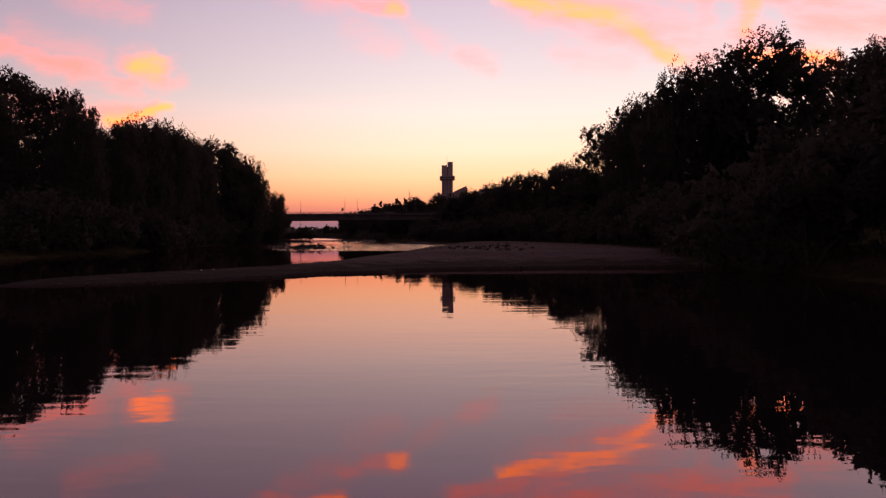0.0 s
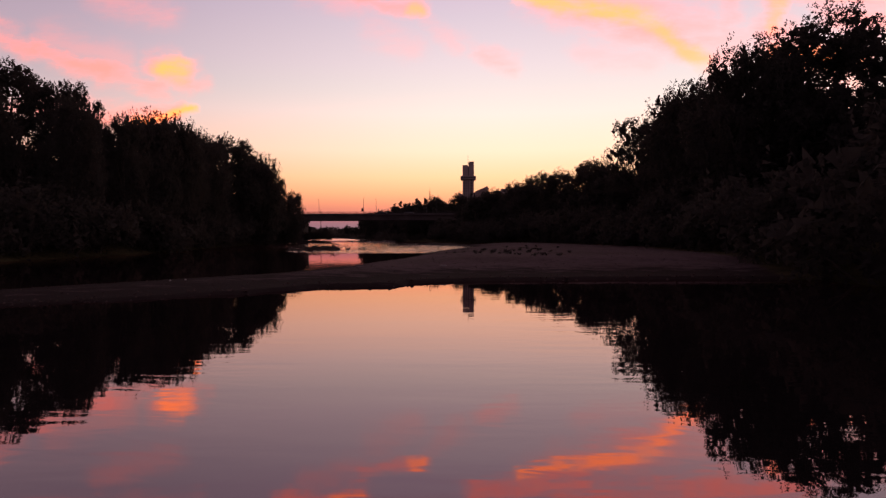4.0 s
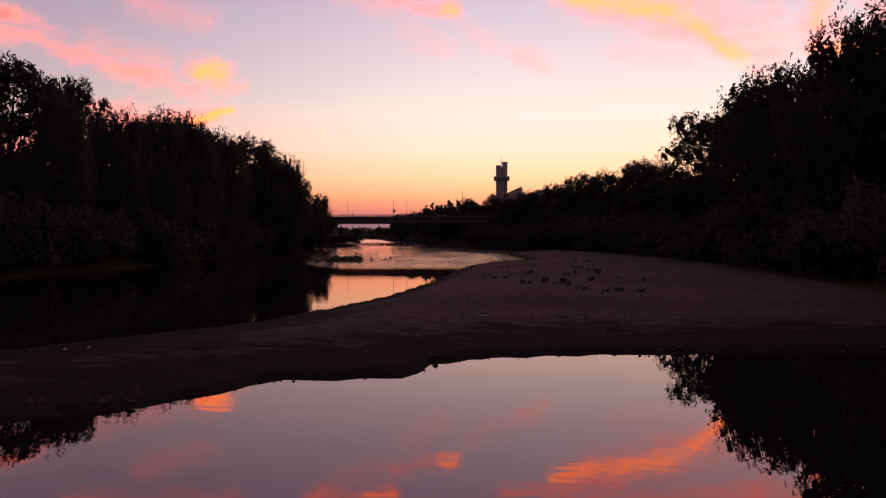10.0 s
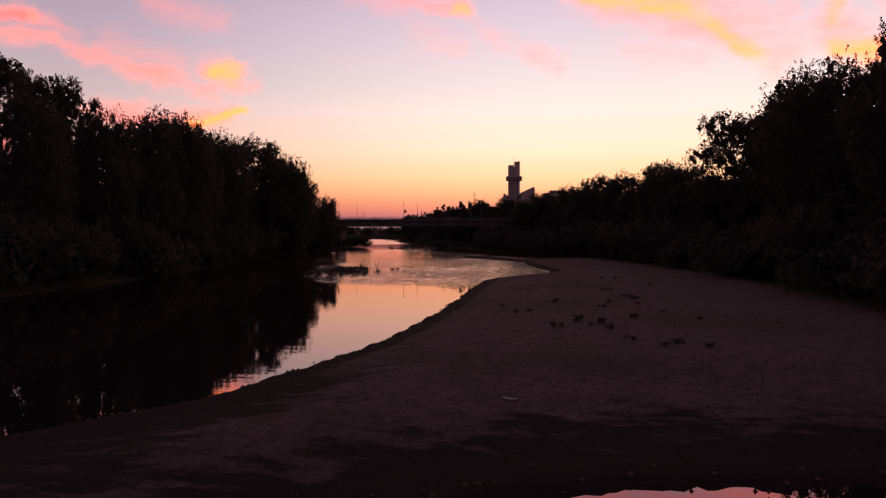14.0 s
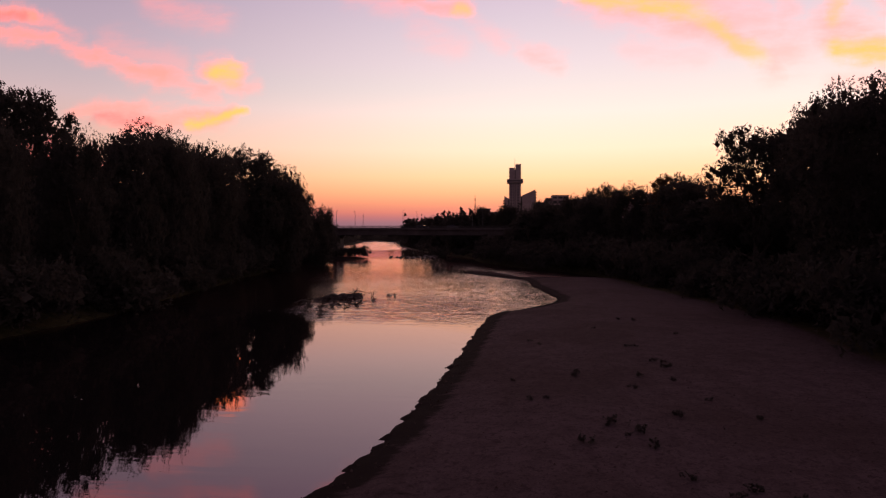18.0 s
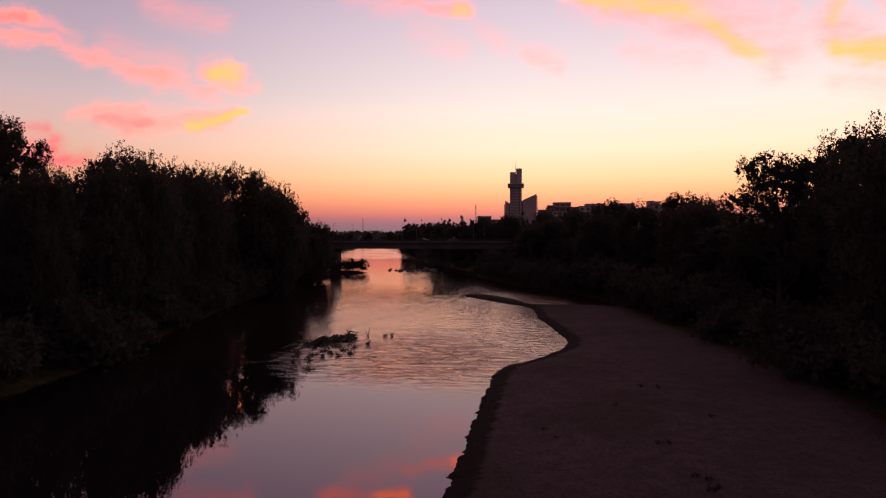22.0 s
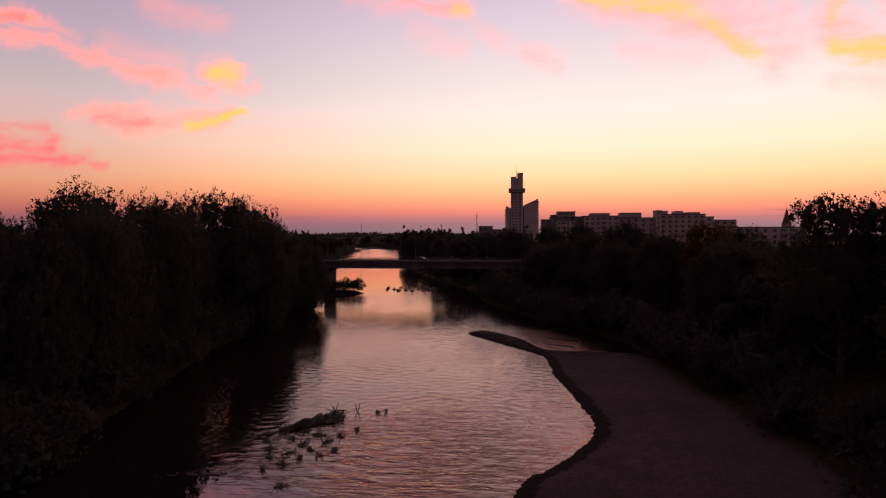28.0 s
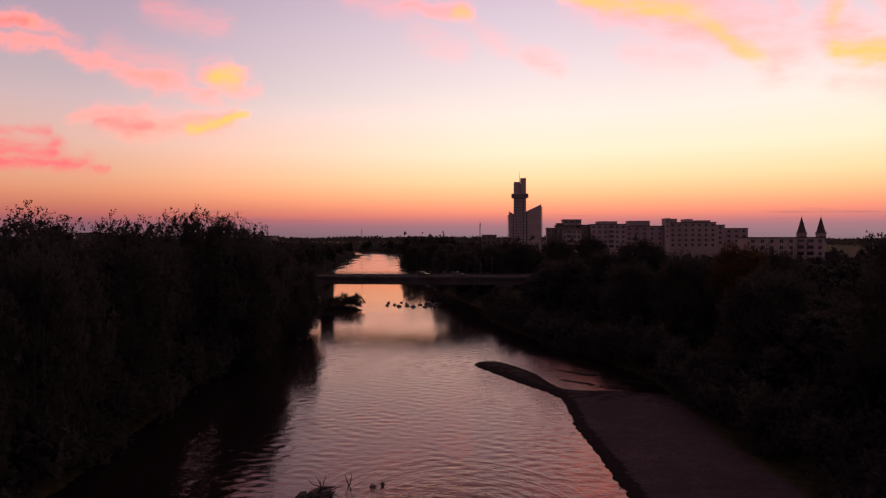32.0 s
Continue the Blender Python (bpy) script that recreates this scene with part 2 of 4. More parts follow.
RUBBER = mottled("rubber", (0.015, 0.015, 0.015), (0.03, 0.03, 0.03), 5.0, 0.8)
PAINT = mottled("grey_car_paint", (0.16, 0.16, 0.17), (0.22, 0.22, 0.23), 3.0, 0.4, metal=0.4)
PAINT_DARK = mottled("dark_car_paint", (0.05, 0.05, 0.06), (0.08, 0.08, 0.09), 3.0, 0.3)
GLASS, gg, gp = material("window_glass", 0.08, 0.5)
gp.inputs["Base Color"].default_value = (0.015, 0.016, 0.02, 1)

# sand and gravel of the bar, darker and smoother where the river wets it; soil and weeds on the banks
GROUND, g, p = material("river_ground", 0.9, 0.25)
geo = g.node("ShaderNodeNewGeometry")
at = geo.outputs["Position"]
sx = g.node("ShaderNodeSeparateXYZ")
g.link(at, sx.inputs[0])
n_big, n_mid, n_fine = g.noise(at, 0.09, 4, 0.6), g.noise(at, 0.9, 5, 0.65), g.noise(at, 9.0, 3, 0.7)
pebble = g.node("ShaderNodeTexVoronoi")
g.link(at, pebble.inputs["Vector"])
pebble.inputs["Scale"].default_value = 6.0
sand = g.mix(g.smooth(n_mid, 0.3, 0.7), (0.074, 0.053, 0.056), (0.102, 0.074, 0.079))
sand = g.mix(g.smooth(n_big, 0.45, 0.62, 0.0, 0.45), sand, (0.05, 0.034, 0.03))
sand = g.mix(g.smooth(n_fine, 0.5, 0.7, 0.0, 0.65), sand, (0.036, 0.025, 0.024))
sand = g.mix(g.smooth(g.noise(at, 3.2, 4, 0.75), 0.5, 0.66, 0.0, 0.75), sand, (0.034, 0.024, 0.024))
sand = g.mix(g.math("MULTIPLY", g.smooth(pebble.outputs["Distance"], 0.3, 0.1), 0.25), sand, (0.17, 0.125, 0.11))
weeds = g.node("ShaderNodeAttribute", attribute_name="weeds").outputs["Fac"]
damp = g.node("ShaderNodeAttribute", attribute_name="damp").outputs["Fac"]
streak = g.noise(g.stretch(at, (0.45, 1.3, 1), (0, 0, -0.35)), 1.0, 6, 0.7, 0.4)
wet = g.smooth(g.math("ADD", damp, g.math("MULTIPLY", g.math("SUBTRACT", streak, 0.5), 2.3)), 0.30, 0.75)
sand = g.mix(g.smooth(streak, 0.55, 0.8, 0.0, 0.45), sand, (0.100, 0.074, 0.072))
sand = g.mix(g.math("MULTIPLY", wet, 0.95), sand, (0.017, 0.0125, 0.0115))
soil = g.mix(g.smooth(n_mid, 0.35, 0.65), (0.035, 0.035, 0.016), (0.07, 0.06, 0.03))
soil = g.mix(g.smooth(n_fine, 0.5, 0.7, 0.0, 0.6), soil, (0.025, 0.028, 0.01))
cover = g.smooth(g.math("ADD", weeds, g.math("MULTIPLY", g.math("SUBTRACT", n_mid, 0.5), 0.5)), 0.35, 0.65)
p.inputs["Specular IOR Level"].default_value = 0.04
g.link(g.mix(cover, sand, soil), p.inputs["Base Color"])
p.inputs["Roughness"].default_value = 0.95
bn = g.node("ShaderNodeBump")
bn.inputs["Strength"].default_value, bn.inputs["Distance"].default_value = 0.6, 0.03
g.link(g.math("ADD", g.math("MULTIPLY", n_mid, 0.5), g.math("MULTIPLY", n_fine, 0.7)), bn.inputs["Height"])
g.link(bn.outputs[0], p.inputs["Normal"])

# water: still in the pools, broken by ripples in the shallows beyond the snag
WATER, g, p = material("river_water", 0.015, 0.5)
at = g.node("ShaderNodeNewGeometry").outputs["Position"]
sx = g.node("ShaderNodeSeparateXYZ")
g.link(at, sx.inputs[0])
warp = g.noise(at, 0.05, 2)
slant = g.smooth(sx.outputs[0], -30, -4, 0.0, 12.0)
run = g.math("ADD", g.math("ADD", sx.outputs[1], slant), g.math("MULTIPLY", g.math("SUBTRACT", warp, 0.5), 14))
rapid = g.smooth(run, 103, 112)
# deep and dark in the pools, a trace of reddish gravel in the shallows
bed_tint = g.math("MULTIPLY", rapid, g.smooth(sx.outputs[1], 260, 120))
depth = g.node("ShaderNodeBsdfDiffuse")
g.link(g.mix(bed_tint, (0.009, 0.008, 0.008), (0.011, 0.008, 0.008)), depth.inputs["Color"])
# a tint in the gloss reddens the mirrored sky, most in the shallows
gloss = g.node("ShaderNodeBsdfGlossy")
g.link(g.mix(bed_tint, (1.0, 0.81, 0.825), (1.0, 0.77, 0.70)), gloss.inputs["Color"])
angle = g.node("ShaderNodeFresnel")
g.link(g.smooth(bed_tint, 0.0, 1.0, 2.1, 1.9), angle.inputs["IOR"])
surface = g.node("ShaderNodeMixShader")
g.link(angle.outputs[0], surface.inputs[0]), g.link(depth.outputs[0], surface.inputs[1]), g.link(gloss.outputs[0], surface.inputs[2])
g.link(surface.outputs[0], WATER.node_tree.nodes["Material Output"].inputs["Surface"])
WATER.node_tree.nodes.remove(p)
sx_, sy_ = sx.outputs[0], sx.outputs[1]


def near_to(x, y, far, close):
    d = g.node("ShaderNodeVectorMath", operation="DISTANCE")
    g.link(at, d.inputs[0])
    d.inputs[1].default_value = (x, y, 0)
    return g.smooth(d.outputs["Value"], far, close)


def times(*socks):
    out = socks[0]
    for q in socks[1:]:
        out = g.math("MULTIPLY", out, q)
    return out


patch = g.smooth(g.noise(g.stretch(at, (1, 0.4, 1)), 0.06, 3, 0.6), 0.34, 0.66, 0.45, 1.0)
breeze = g.smooth(g.noise(g.stretch(at, (1, 0.5, 1)), 0.11, 2, 0.5), 0.35, 0.68, 0.25, 1.0)
# the run of broken water ends above the boulders, past which the river lies smoother
upstream = g.smooth(sy_, 284, 312, 1.0, 0.22)
quick = times(rapid, patch, upstream)
gravel_run = times(g.smooth(sx_, -20, -5, 0.6, 1.0), g.smooth(sy_, 135, 200, 1.0, 0.7))
side_run = near_to(7, 180, 24, 12)
eddy = near_to(-13, 121, 20, 9)
tail = near_to(-15, 113, 19, 7)
# a low riffle running from the south bank to the snag
across = g.math("ABSOLUTE", g.math("SUBTRACT", g.math("SUBTRACT", g.math("ADD", sy_, g.math("MULTIPLY", g.noise(at, 0.16, 3, 0.6), 9.0)), 104.5), g.math("MULTIPLY", g.math("ADD", sx_, 43.0), 0.667)))
lip = times(g.smooth(across, 2.2, 0.2), g.smooth(sx_, -46, -41), g.smooth(sx_, -18, -26))


def wave_field(p):
    """The height of the surface at a place: slow swell and ripples everywhere, chop, surges and an eddy in the run."""
    swell = g.noise(g.stretch(p, (0.16, 0.9, 1)), 1.0, 2, 0.5, 0.6)
    ripple = g.noise(g.stretch(p, (0.8, 2.4, 1), (0, 0, 0.1)), 1.0, 2, 0.55, 0.8)
    chop = g.noise(g.stretch(p, (0.62, 1.55, 1), (0, 0, -0.12)), 1.0, 3, 0.6, 0.9)
    rel = g.node("ShaderNodeVectorMath", operation="SUBTRACT")
    g.link(p, rel.inputs[0])
    rel.inputs[1].default_value = (-13, 121, 0)
    parts_ = g.node("ShaderNodeSeparateXYZ")
    g.link(rel.outputs[0], parts_.inputs[0])
    span = g.node("ShaderNodeVectorMath", operation="LENGTH")
    g.link(rel.outputs[0], span.inputs[0])
    turn = g.math("ARCTAN2", parts_.outputs[1], parts_.outputs[0])
    polar = g.node("ShaderNodeCombineXYZ")
    g.link(g.math("ADD", g.math("MULTIPLY", span.outputs["Value"], 0.85), turn), polar.inputs[0])
    g.link(g.math("MULTIPLY", turn, 1.3), polar.inputs[1])
    ring = g.noise(polar.outputs[0], 1.0, 3, 0.6, 0.7)
    streaks = g.smooth(g.noise(g.stretch(p, (0.2, 1.0, 1), (0, 0, -0.22)), 1.0, 3, 0.62, 0.8), 0.46, 0.62)
    h = times(g.math("ADD", g.math("MULTIPLY", swell, 0.0046), g.math("MULTIPLY", ripple, 0.0020)), breeze, g.smooth(sy_, 32, 14, 1.0, 1.8))
    h = g.math("ADD", h, times(chop, quick, gravel_run, 0.065))
    h = g.math("ADD", h, times(chop, side_run, 0.08))
    h = g.math("ADD", h, times(ring, eddy, rapid, 0.11))
    h = g.math("ADD", h, times(streaks, tail, 0.05))
    return g.math("ADD", h, times(g.smooth(g.noise(p, 1.1, 4, 0.65), 0.45, 0.8), lip, 0.035))


STEP = 0.06
flat = g.node("ShaderNodeVectorMath", operation="MULTIPLY")
g.link(at, flat.inputs[0])
flat.inputs[1].default_value = (1, 1, 0)
heights = []
for off in ((0, 0, 0), (STEP, 0, 0), (0, STEP, 0)):
    moved = g.node("ShaderNodeVectorMath", operation="ADD")
    g.link(flat.outputs[0], moved.inputs[0])
    moved.inputs[1].default_value = off
    heights.append(wave_field(moved.outputs[0]))
tilt = g.node("ShaderNodeCombineXYZ")
for k in (0, 1):
    g.link(g.math("DIVIDE", g.math("SUBTRACT", heights[0], heights[k + 1]), STEP), tilt.inputs[k])
swelled = g.node("ShaderNodeVectorMath", operation="ADD")
g.link(g.node("ShaderNodeNewGeometry").outputs["Normal"], swelled.inputs[0])
g.link(tilt.outputs[0], swelled.inputs[1])
facing = g.node("ShaderNodeVectorMath", operation="NORMALIZE")
g.link(swelled.outputs[0], facing.inputs[0])
for n in (depth, gloss, angle):
    g.link(facing.outputs[0], n.inputs["Normal"])
# waves too small to tell apart: fine in the run, a little less above the boulders, more again in the next run
unrest = g.math("ADD", g.smooth(sy_, 112, 165, 0.06, 0.11), g.smooth(sy_, 200, 306, 0.0, -0.05))
unrest = g.math("ADD", unrest, g.smooth(sy_, 400, 460, 0.0, 0.10))
g.link(g.math("ADD", 0.012, times(rapid, unrest, g.smooth(patch, 0.45, 1.0, 0.75, 1.05))), gloss.inputs["Roughness"])


# ---- building helpers ----
def mesh(name, verts, faces, mat, smooth_shade=False):
    me = bpy.data.meshes.new(name)
    me.from_pydata([tuple(c) for c in verts], [], [tuple(f) for f in faces])
    me.materials.append(mat)
    if smooth_shade:
        me.polygons.foreach_set("use_smooth", [True] * len(me.polygons))
    me.update()
    return me


def part(name, bm, mat, parent, label=""):
    """Links a bmesh as one mesh object under a thing or a part."""
    me = bpy.data.meshes.new(name)
    bm.to_mesh(me)
    bm.free()
    me.materials.append(mat)
    ob = new(name, me)
    ob.parent = parent
    if label:
        ob["label"] = label
    return ob


def piece(name, me, parent, m=None):
    ob = new(name, me)
    ob.parent = parent
    if m is not None:
        ob.matrix_basis = m
    return ob


def thing(name, m, label, category, group="", kind=""):
    e = new(name)
    e.empty_display_size = 0.2
    e.matrix_basis = m
    return tagged(e, label, category, group, kind)


def box(bm, x0, y0, z0, x1, y1, z1, bevel=0.0):
    r = bmesh.ops.create_cube(bm, size=1.0, matrix=Matrix.LocRotScale(((x0 + x1) / 2, (y0 + y1) / 2, (z0 + z1) / 2), None, (x1 - x0, y1 - y0, z1 - z0)))
    if bevel:
        es = list({e for q in r["verts"] for e in q.link_edges})
        bmesh.ops.bevel(bm, geom=es, offset=bevel, segments=1, affect="EDGES")
    return bm


def a_box(*dims, bevel=0.0):
    return box(bmesh.new(), *dims, bevel=bevel)


def tube(bm, pts, radii, sides=7):
    """A tapered tube along points."""
    rings = []
    for i, (c, r) in enumerate(zip(pts, radii)):
        c = Vector(c)
        d = (Vector(pts[min(i + 1, len(pts) - 1)]) - Vector(pts[max(i - 1, 0)])).normalized()
        a = d.cross(Vector((0.31, 0.17, 0.93)) if abs(d.z) < 0.9 else Vector((1, 0, 0))).normalized()
        b = d.cross(a)
        rings.append([bm.verts.new(c + r * (math.cos(k * math.tau / sides) * a + math.sin(k * math.tau / sides) * b)) for k in range(sides)])
    for q, s in zip(rings, rings[1:]):
        for k in range(sides):
            bm.faces.new((q[k], q[(k + 1) % sides], s[(k + 1) % sides], s[k]))
    bm.faces.new(rings[0][::-1]), bm.faces.new(rings[-1])
    return bm


# ---- the ground and the river ----
def curve_through(pts, step=6):
    """A closed smooth outline through control points."""
    out = []
    n = len(pts)
    for i in range(n):
        p0, p1, p2, p3 = (np.array(pts[(i + k) % n], float) for k in (-1, 0, 1, 2))
        for s in np.linspace(0, 1, step, endpoint=False):
            out.append(0.5 * (2 * p1 + (p2 - p0) * s + (2 * p0 - 5 * p1 + 4 * p2 - p3) * s * s + (3 * p1 - p0 - 3 * p2 + p3) * s ** 3))
    return np.array(out)


BAR = curve_through([(-20.5, 30.6), (-17, 30.6), (-14.2, 32.0), (-11.5, 34.1), (-9.6, 35.2), (-8.5, 36.9), (-7.1, 38.6), (-5.2, 38.9), (-3.8, 39.5), (-3.2, 41.0), (-0.3, 42.5), (3.5, 43.2), (8.7, 44), (14, 44.2),
                     (22, 43), (34, 44), (38, 100), (34, 140), (26, 158), (18, 166), (10, 167.5), (1.9, 168.5), (-2.2, 179), (-6.2, 186), (-10.4, 190),
                     (-13.8, 186.6), (-9.2, 178.4), (-3.8, 170), (1.0, 162), (1.8, 148), (3.8, 132), (4.4, 124.5), (3.2, 118.5), (-1, 111), (-4.6, 104.5),
                     (-6.3, 82), (-7.3, 69), (-8.6, 59.5), (-10.9, 51.8), (-12.4, 48.3), (-15.2, 45.2), (-18, 41.5), (-21.4, 36.0)])
ISLAND = curve_through([(-80, 262), (-72, 258), (-64, 259), (-58, 268), (-57.5, 279), (-64, 288), (-76, 290), (-84, 280)])
SHOALS = [curve_through(c) for c in ([(1.2, 175.5), (4, 173), (7.0, 171.2), (7.6, 172.4), (4.2, 174.8)], [(2, 183.0), (5, 180), (8.5, 178.4), (8.8, 179.6), (5, 182)], [(8, 170.8), (11.5, 168.6), (13.5, 168.8), (11, 170.6)], [(-4, 197), (2, 193.5), (6, 193), (2, 195.2)], [(11, 177), (15, 174), (18, 173.6), (14, 176.6)])]
LEFT_Y = [-700, -200, 0, 60, 100, 120, 160, 210, 258, 300, 400, 640, 803, 960, 1100, 1300, 6000]
LEFT_X = [-60, -46, -44, -45, -47, -51, -59, -67, -78, -88, -118, -170, -203, -236, -290, -470, -4000]
RIGHT_Y = [-700, -200, 0, 30, 44, 62, 98, 118, 140, 160, 175, 193, 210, 250, 285, 316, 400, 640, 1000, 1100, 1300, 6000]
RIGHT_X = [60, 30, 21, 19, 18, 21, 25, 23, 20, 19, 18, 12, 2, -13, -17, -28, -54, -110, -174, -208, -330, -3800]


def edge_gap(px, py, poly):
    """Signed distance to a closed outline, positive inside."""
    a, b = poly, np.roll(poly, -1, 0)
    best, inside = np.full(px.shape, 1e9), np.zeros(px.shape, bool)
    for (ax, ay), (bx, by) in zip(a, b):
        ex, ey = bx - ax, by - ay
        t = np.clip(((px - ax) * ex + (py - ay) * ey) / (ex * ex + ey * ey + 1e-9), 0, 1)
        best = np.minimum(best, np.hypot(px - ax - t * ex, py - ay - t * ey))
        cross = (ay > py) != (by > py)
        inside ^= cross & (px < ex * (py - ay) / (ey if abs(ey) > 1e-9 else 1e-9) + ax)
    return np.where(inside, best, -best)


def wobble(x, y, k, seed=0.0):
    return np.sin(x * k + 1.3 * np.sin(y * k * 0.7 + seed)) * np.cos(y * k * 0.83 + 1.7 * np.sin(x * k * 0.61 + seed))


def ease(x, lo, hi):
    t = np.clip((x - lo) / (hi - lo), 0, 1)
    return t * t * (3 - 2 * t)


def ground_height(x, y):
    x, y = np.asarray(x, float), np.asarray(y, float)
    rough = 0.5 * wobble(x, y, 0.9, 1) + 0.3 * wobble(x, y, 2.3, 2) + 0.2 * wobble(x, y, 4.9, 3)
    h = np.full(x.shape, -0.9) + 0.05 * rough
    d = edge_gap(x, y, BAR) + 0.16 * rough + 0.16 * wobble(x, y, 3.1, 5) + 0.12 * wobble(x, y, 7.3, 6)
    d = d * (1 + 1.1 * ease(y, 46, 60) * (d > 0))
    bar = np.where(d > 0, 0.16 * ease(d, 0, 0.35) + 0.42 * ease(d, 0.5, 7) + 0.35 * ease(d, 6, 16), np.maximum(0.28 * d, -0.9)) + 0.012 * rough * ease(d, 0.3, 3)
    bar = np.where(bar > 0, bar * (1 - 0.6 * ease(-x, 5, 18) * ease(60 - y, 2, 14)), bar)
    h = np.maximum(h, bar)
    d = edge_gap(x, y, ISLAND) + 0.5 * rough
    h = np.maximum(h, np.where(d > 0, 0.9 * ease(d, 0, 7), np.maximum(0.3 * d, -0.9)))
    for s in SHOALS:
        d = edge_gap(x, y, s) + 0.3 * rough
        h = np.maximum(h, np.where(d > 0, 0.14 * ease(d, 0, 2), np.maximum(0.15 * d, -0.9)))
    h = h + 14 * ease(y, 1500, 2300) * (1 - ease(x, 150, 900))
    for out in (np.interp(y, LEFT_Y, LEFT_X) - x, x - np.interp(y, RIGHT_Y, RIGHT_X)):
        d = out + 0.8 * rough
        bank = 14 * ease(y, 1500, 2300) * (1 - ease(x, 150, 900)) + np.where(d > 0, 1.6 * ease(d, 0, 4) + 2.6 * ease(d, 4, 22) + 2.0 * ease(d, 60, 140), np.maximum(0.35 * d, -0.9))
        h = np.maximum(h, bank)
    return h


def ground_z(x, y):
    return float(ground_height(np.array([x]), np.array([y]))[0])


def spread(lo, hi, step, far, grow=1.13):
    mid = list(np.arange(lo, hi + step / 2, step))
    out, s = [mid[-1]], step
    while out[-1] < far[1]:
        s = min(s * grow, 260)
        out.append(out[-1] + s)
    back_, s = [mid[0]], step
    while back_[-1] > far[0]:
        s = min(s * grow, 260)
        back_.append(back_[-1] - s)
    return np.array(back_[:0:-1] + mid + out[1:])


gx, gy = spread(-26, 27, 0.36, (-4200, 4200)), spread(29, 192, 0.42, (-700, 4900))
GX, GY = np.meshgrid(gx, gy)
GZ = ground_height(GX.ravel(), GY.ravel())
nx, ny = len(gx), len(gy)
idx = np.arange(nx * ny).reshape(ny, nx)
quads = np.stack([idx[:-1, :-1], idx[:-1, 1:], idx[1:, 1:], idx[1:, :-1]], -1).reshape(-1, 4)
ground = new("ground", mesh("ground", np.stack([GX.ravel(), GY.ravel(), GZ], -1).tolist(), quads.tolist(), GROUND, True))
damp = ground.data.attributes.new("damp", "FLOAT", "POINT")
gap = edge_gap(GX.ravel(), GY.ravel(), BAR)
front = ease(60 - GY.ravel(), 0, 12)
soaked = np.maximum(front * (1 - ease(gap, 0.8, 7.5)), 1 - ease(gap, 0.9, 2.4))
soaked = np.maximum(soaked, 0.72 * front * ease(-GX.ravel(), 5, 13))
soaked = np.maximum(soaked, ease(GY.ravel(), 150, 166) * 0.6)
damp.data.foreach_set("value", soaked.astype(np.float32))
weedy = ground.data.attributes.new("weeds", "FLOAT", "POINT")
beyond = np.maximum(np.interp(GY.ravel(), LEFT_Y, LEFT_X) - GX.ravel(), GX.ravel() - np.interp(GY.ravel(), RIGHT_Y, RIGHT_X))
# weed cover begins out on the sand, also darkening it for the trees' shade
weedy.data.foreach_set("value", ease(beyond, -4.5, 1.5).astype(np.float32))
tagged(ground, "sandy river bar and dark weedy banks reaching the horizon", "ground", kind="structure")
# the run's waves are real relief, flattening out into the pools above and below it
WAVES = np.random.default_rng(23)
wx, wy = np.arange(-68, 22.01, 0.32), np.concatenate([np.arange(86, 150, 0.3), np.arange(150, 312.1, 0.42)])
WX, WY = (q.ravel() for q in np.meshgrid(wx, wy))
bend = 2.2 * wobble(WX, WY, 0.07, 3) + 1.1 * wobble(WX, WY, 0.19, 7)
WZ = np.zeros(WX.shape)
for k in range(40):
    length = 0.85 * (2.3 / 0.85) ** WAVES.uniform()
    heading = WAVES.normal(0, 0.55)
    turn_k = math.tau / length
    WZ += 0.0162 / turn_k * np.sin(turn_k * (WX * math.sin(heading) + WY * math.cos(heading)) + bend * WAVES.uniform(0.5, 1.5) + WAVES.uniform(0, math.tau))
lively = ease(WY + 12 * ease(WX, -30, -4) + 5 * wobble(WX, WY, 0.1, 1), 103, 114) * (1 - ease(WY, 262, 306)) * (1 - 0.3 * ease(WY, 150, 230))
lively *= (0.7 + 0.3 * ease(WX, -24, -4)) * (0.75 + 0.35 * wobble(WX, WY, 0.11, 5))
lively *= ease(WX, -68, -60) * (1 - ease(WX, 14, 22)) * (1 - 0.55 * np.exp(-((WX + 17) ** 2 + (WY - 122) ** 2) / 60))
WZ *= lively
mx, my = len(wx), len(wy)
cell = np.arange(mx * my).reshape(my, mx)
run_quads = np.stack([cell[:-1, :-1], cell[:-1, 1:], cell[1:, 1:], cell[1:, :-1]], -1).reshape(-1, 4)
x0, x1, y0, y1 = wx[0], wx[-1], wy[0], wy[-1]
rim = [(-4200, -700, 0), (4200, -700, 0), (4200, 4900, 0), (-4200, 4900, 0), (x0, y0, 0), (x1, y0, 0), (x1, y1, 0), (x0, y1, 0)]
n0 = mx * my
ring_quads = [(n0 + a, n0 + b, n0 + b + 4, n0 + a + 4) for a, b in ((0, 1), (1, 2), (2, 3), (3, 0))]
water = new("water", mesh("water", np.stack([WX, WY, WZ], -1).tolist() + rim, run_quads.tolist() + ring_quads, WATER, True))
tagged(water, "river water mirroring the pink sunset sky, rippled in the shallows", "river", kind="structure")


# ---- trees and bushes ----
rng = np.random.default_rng(7)


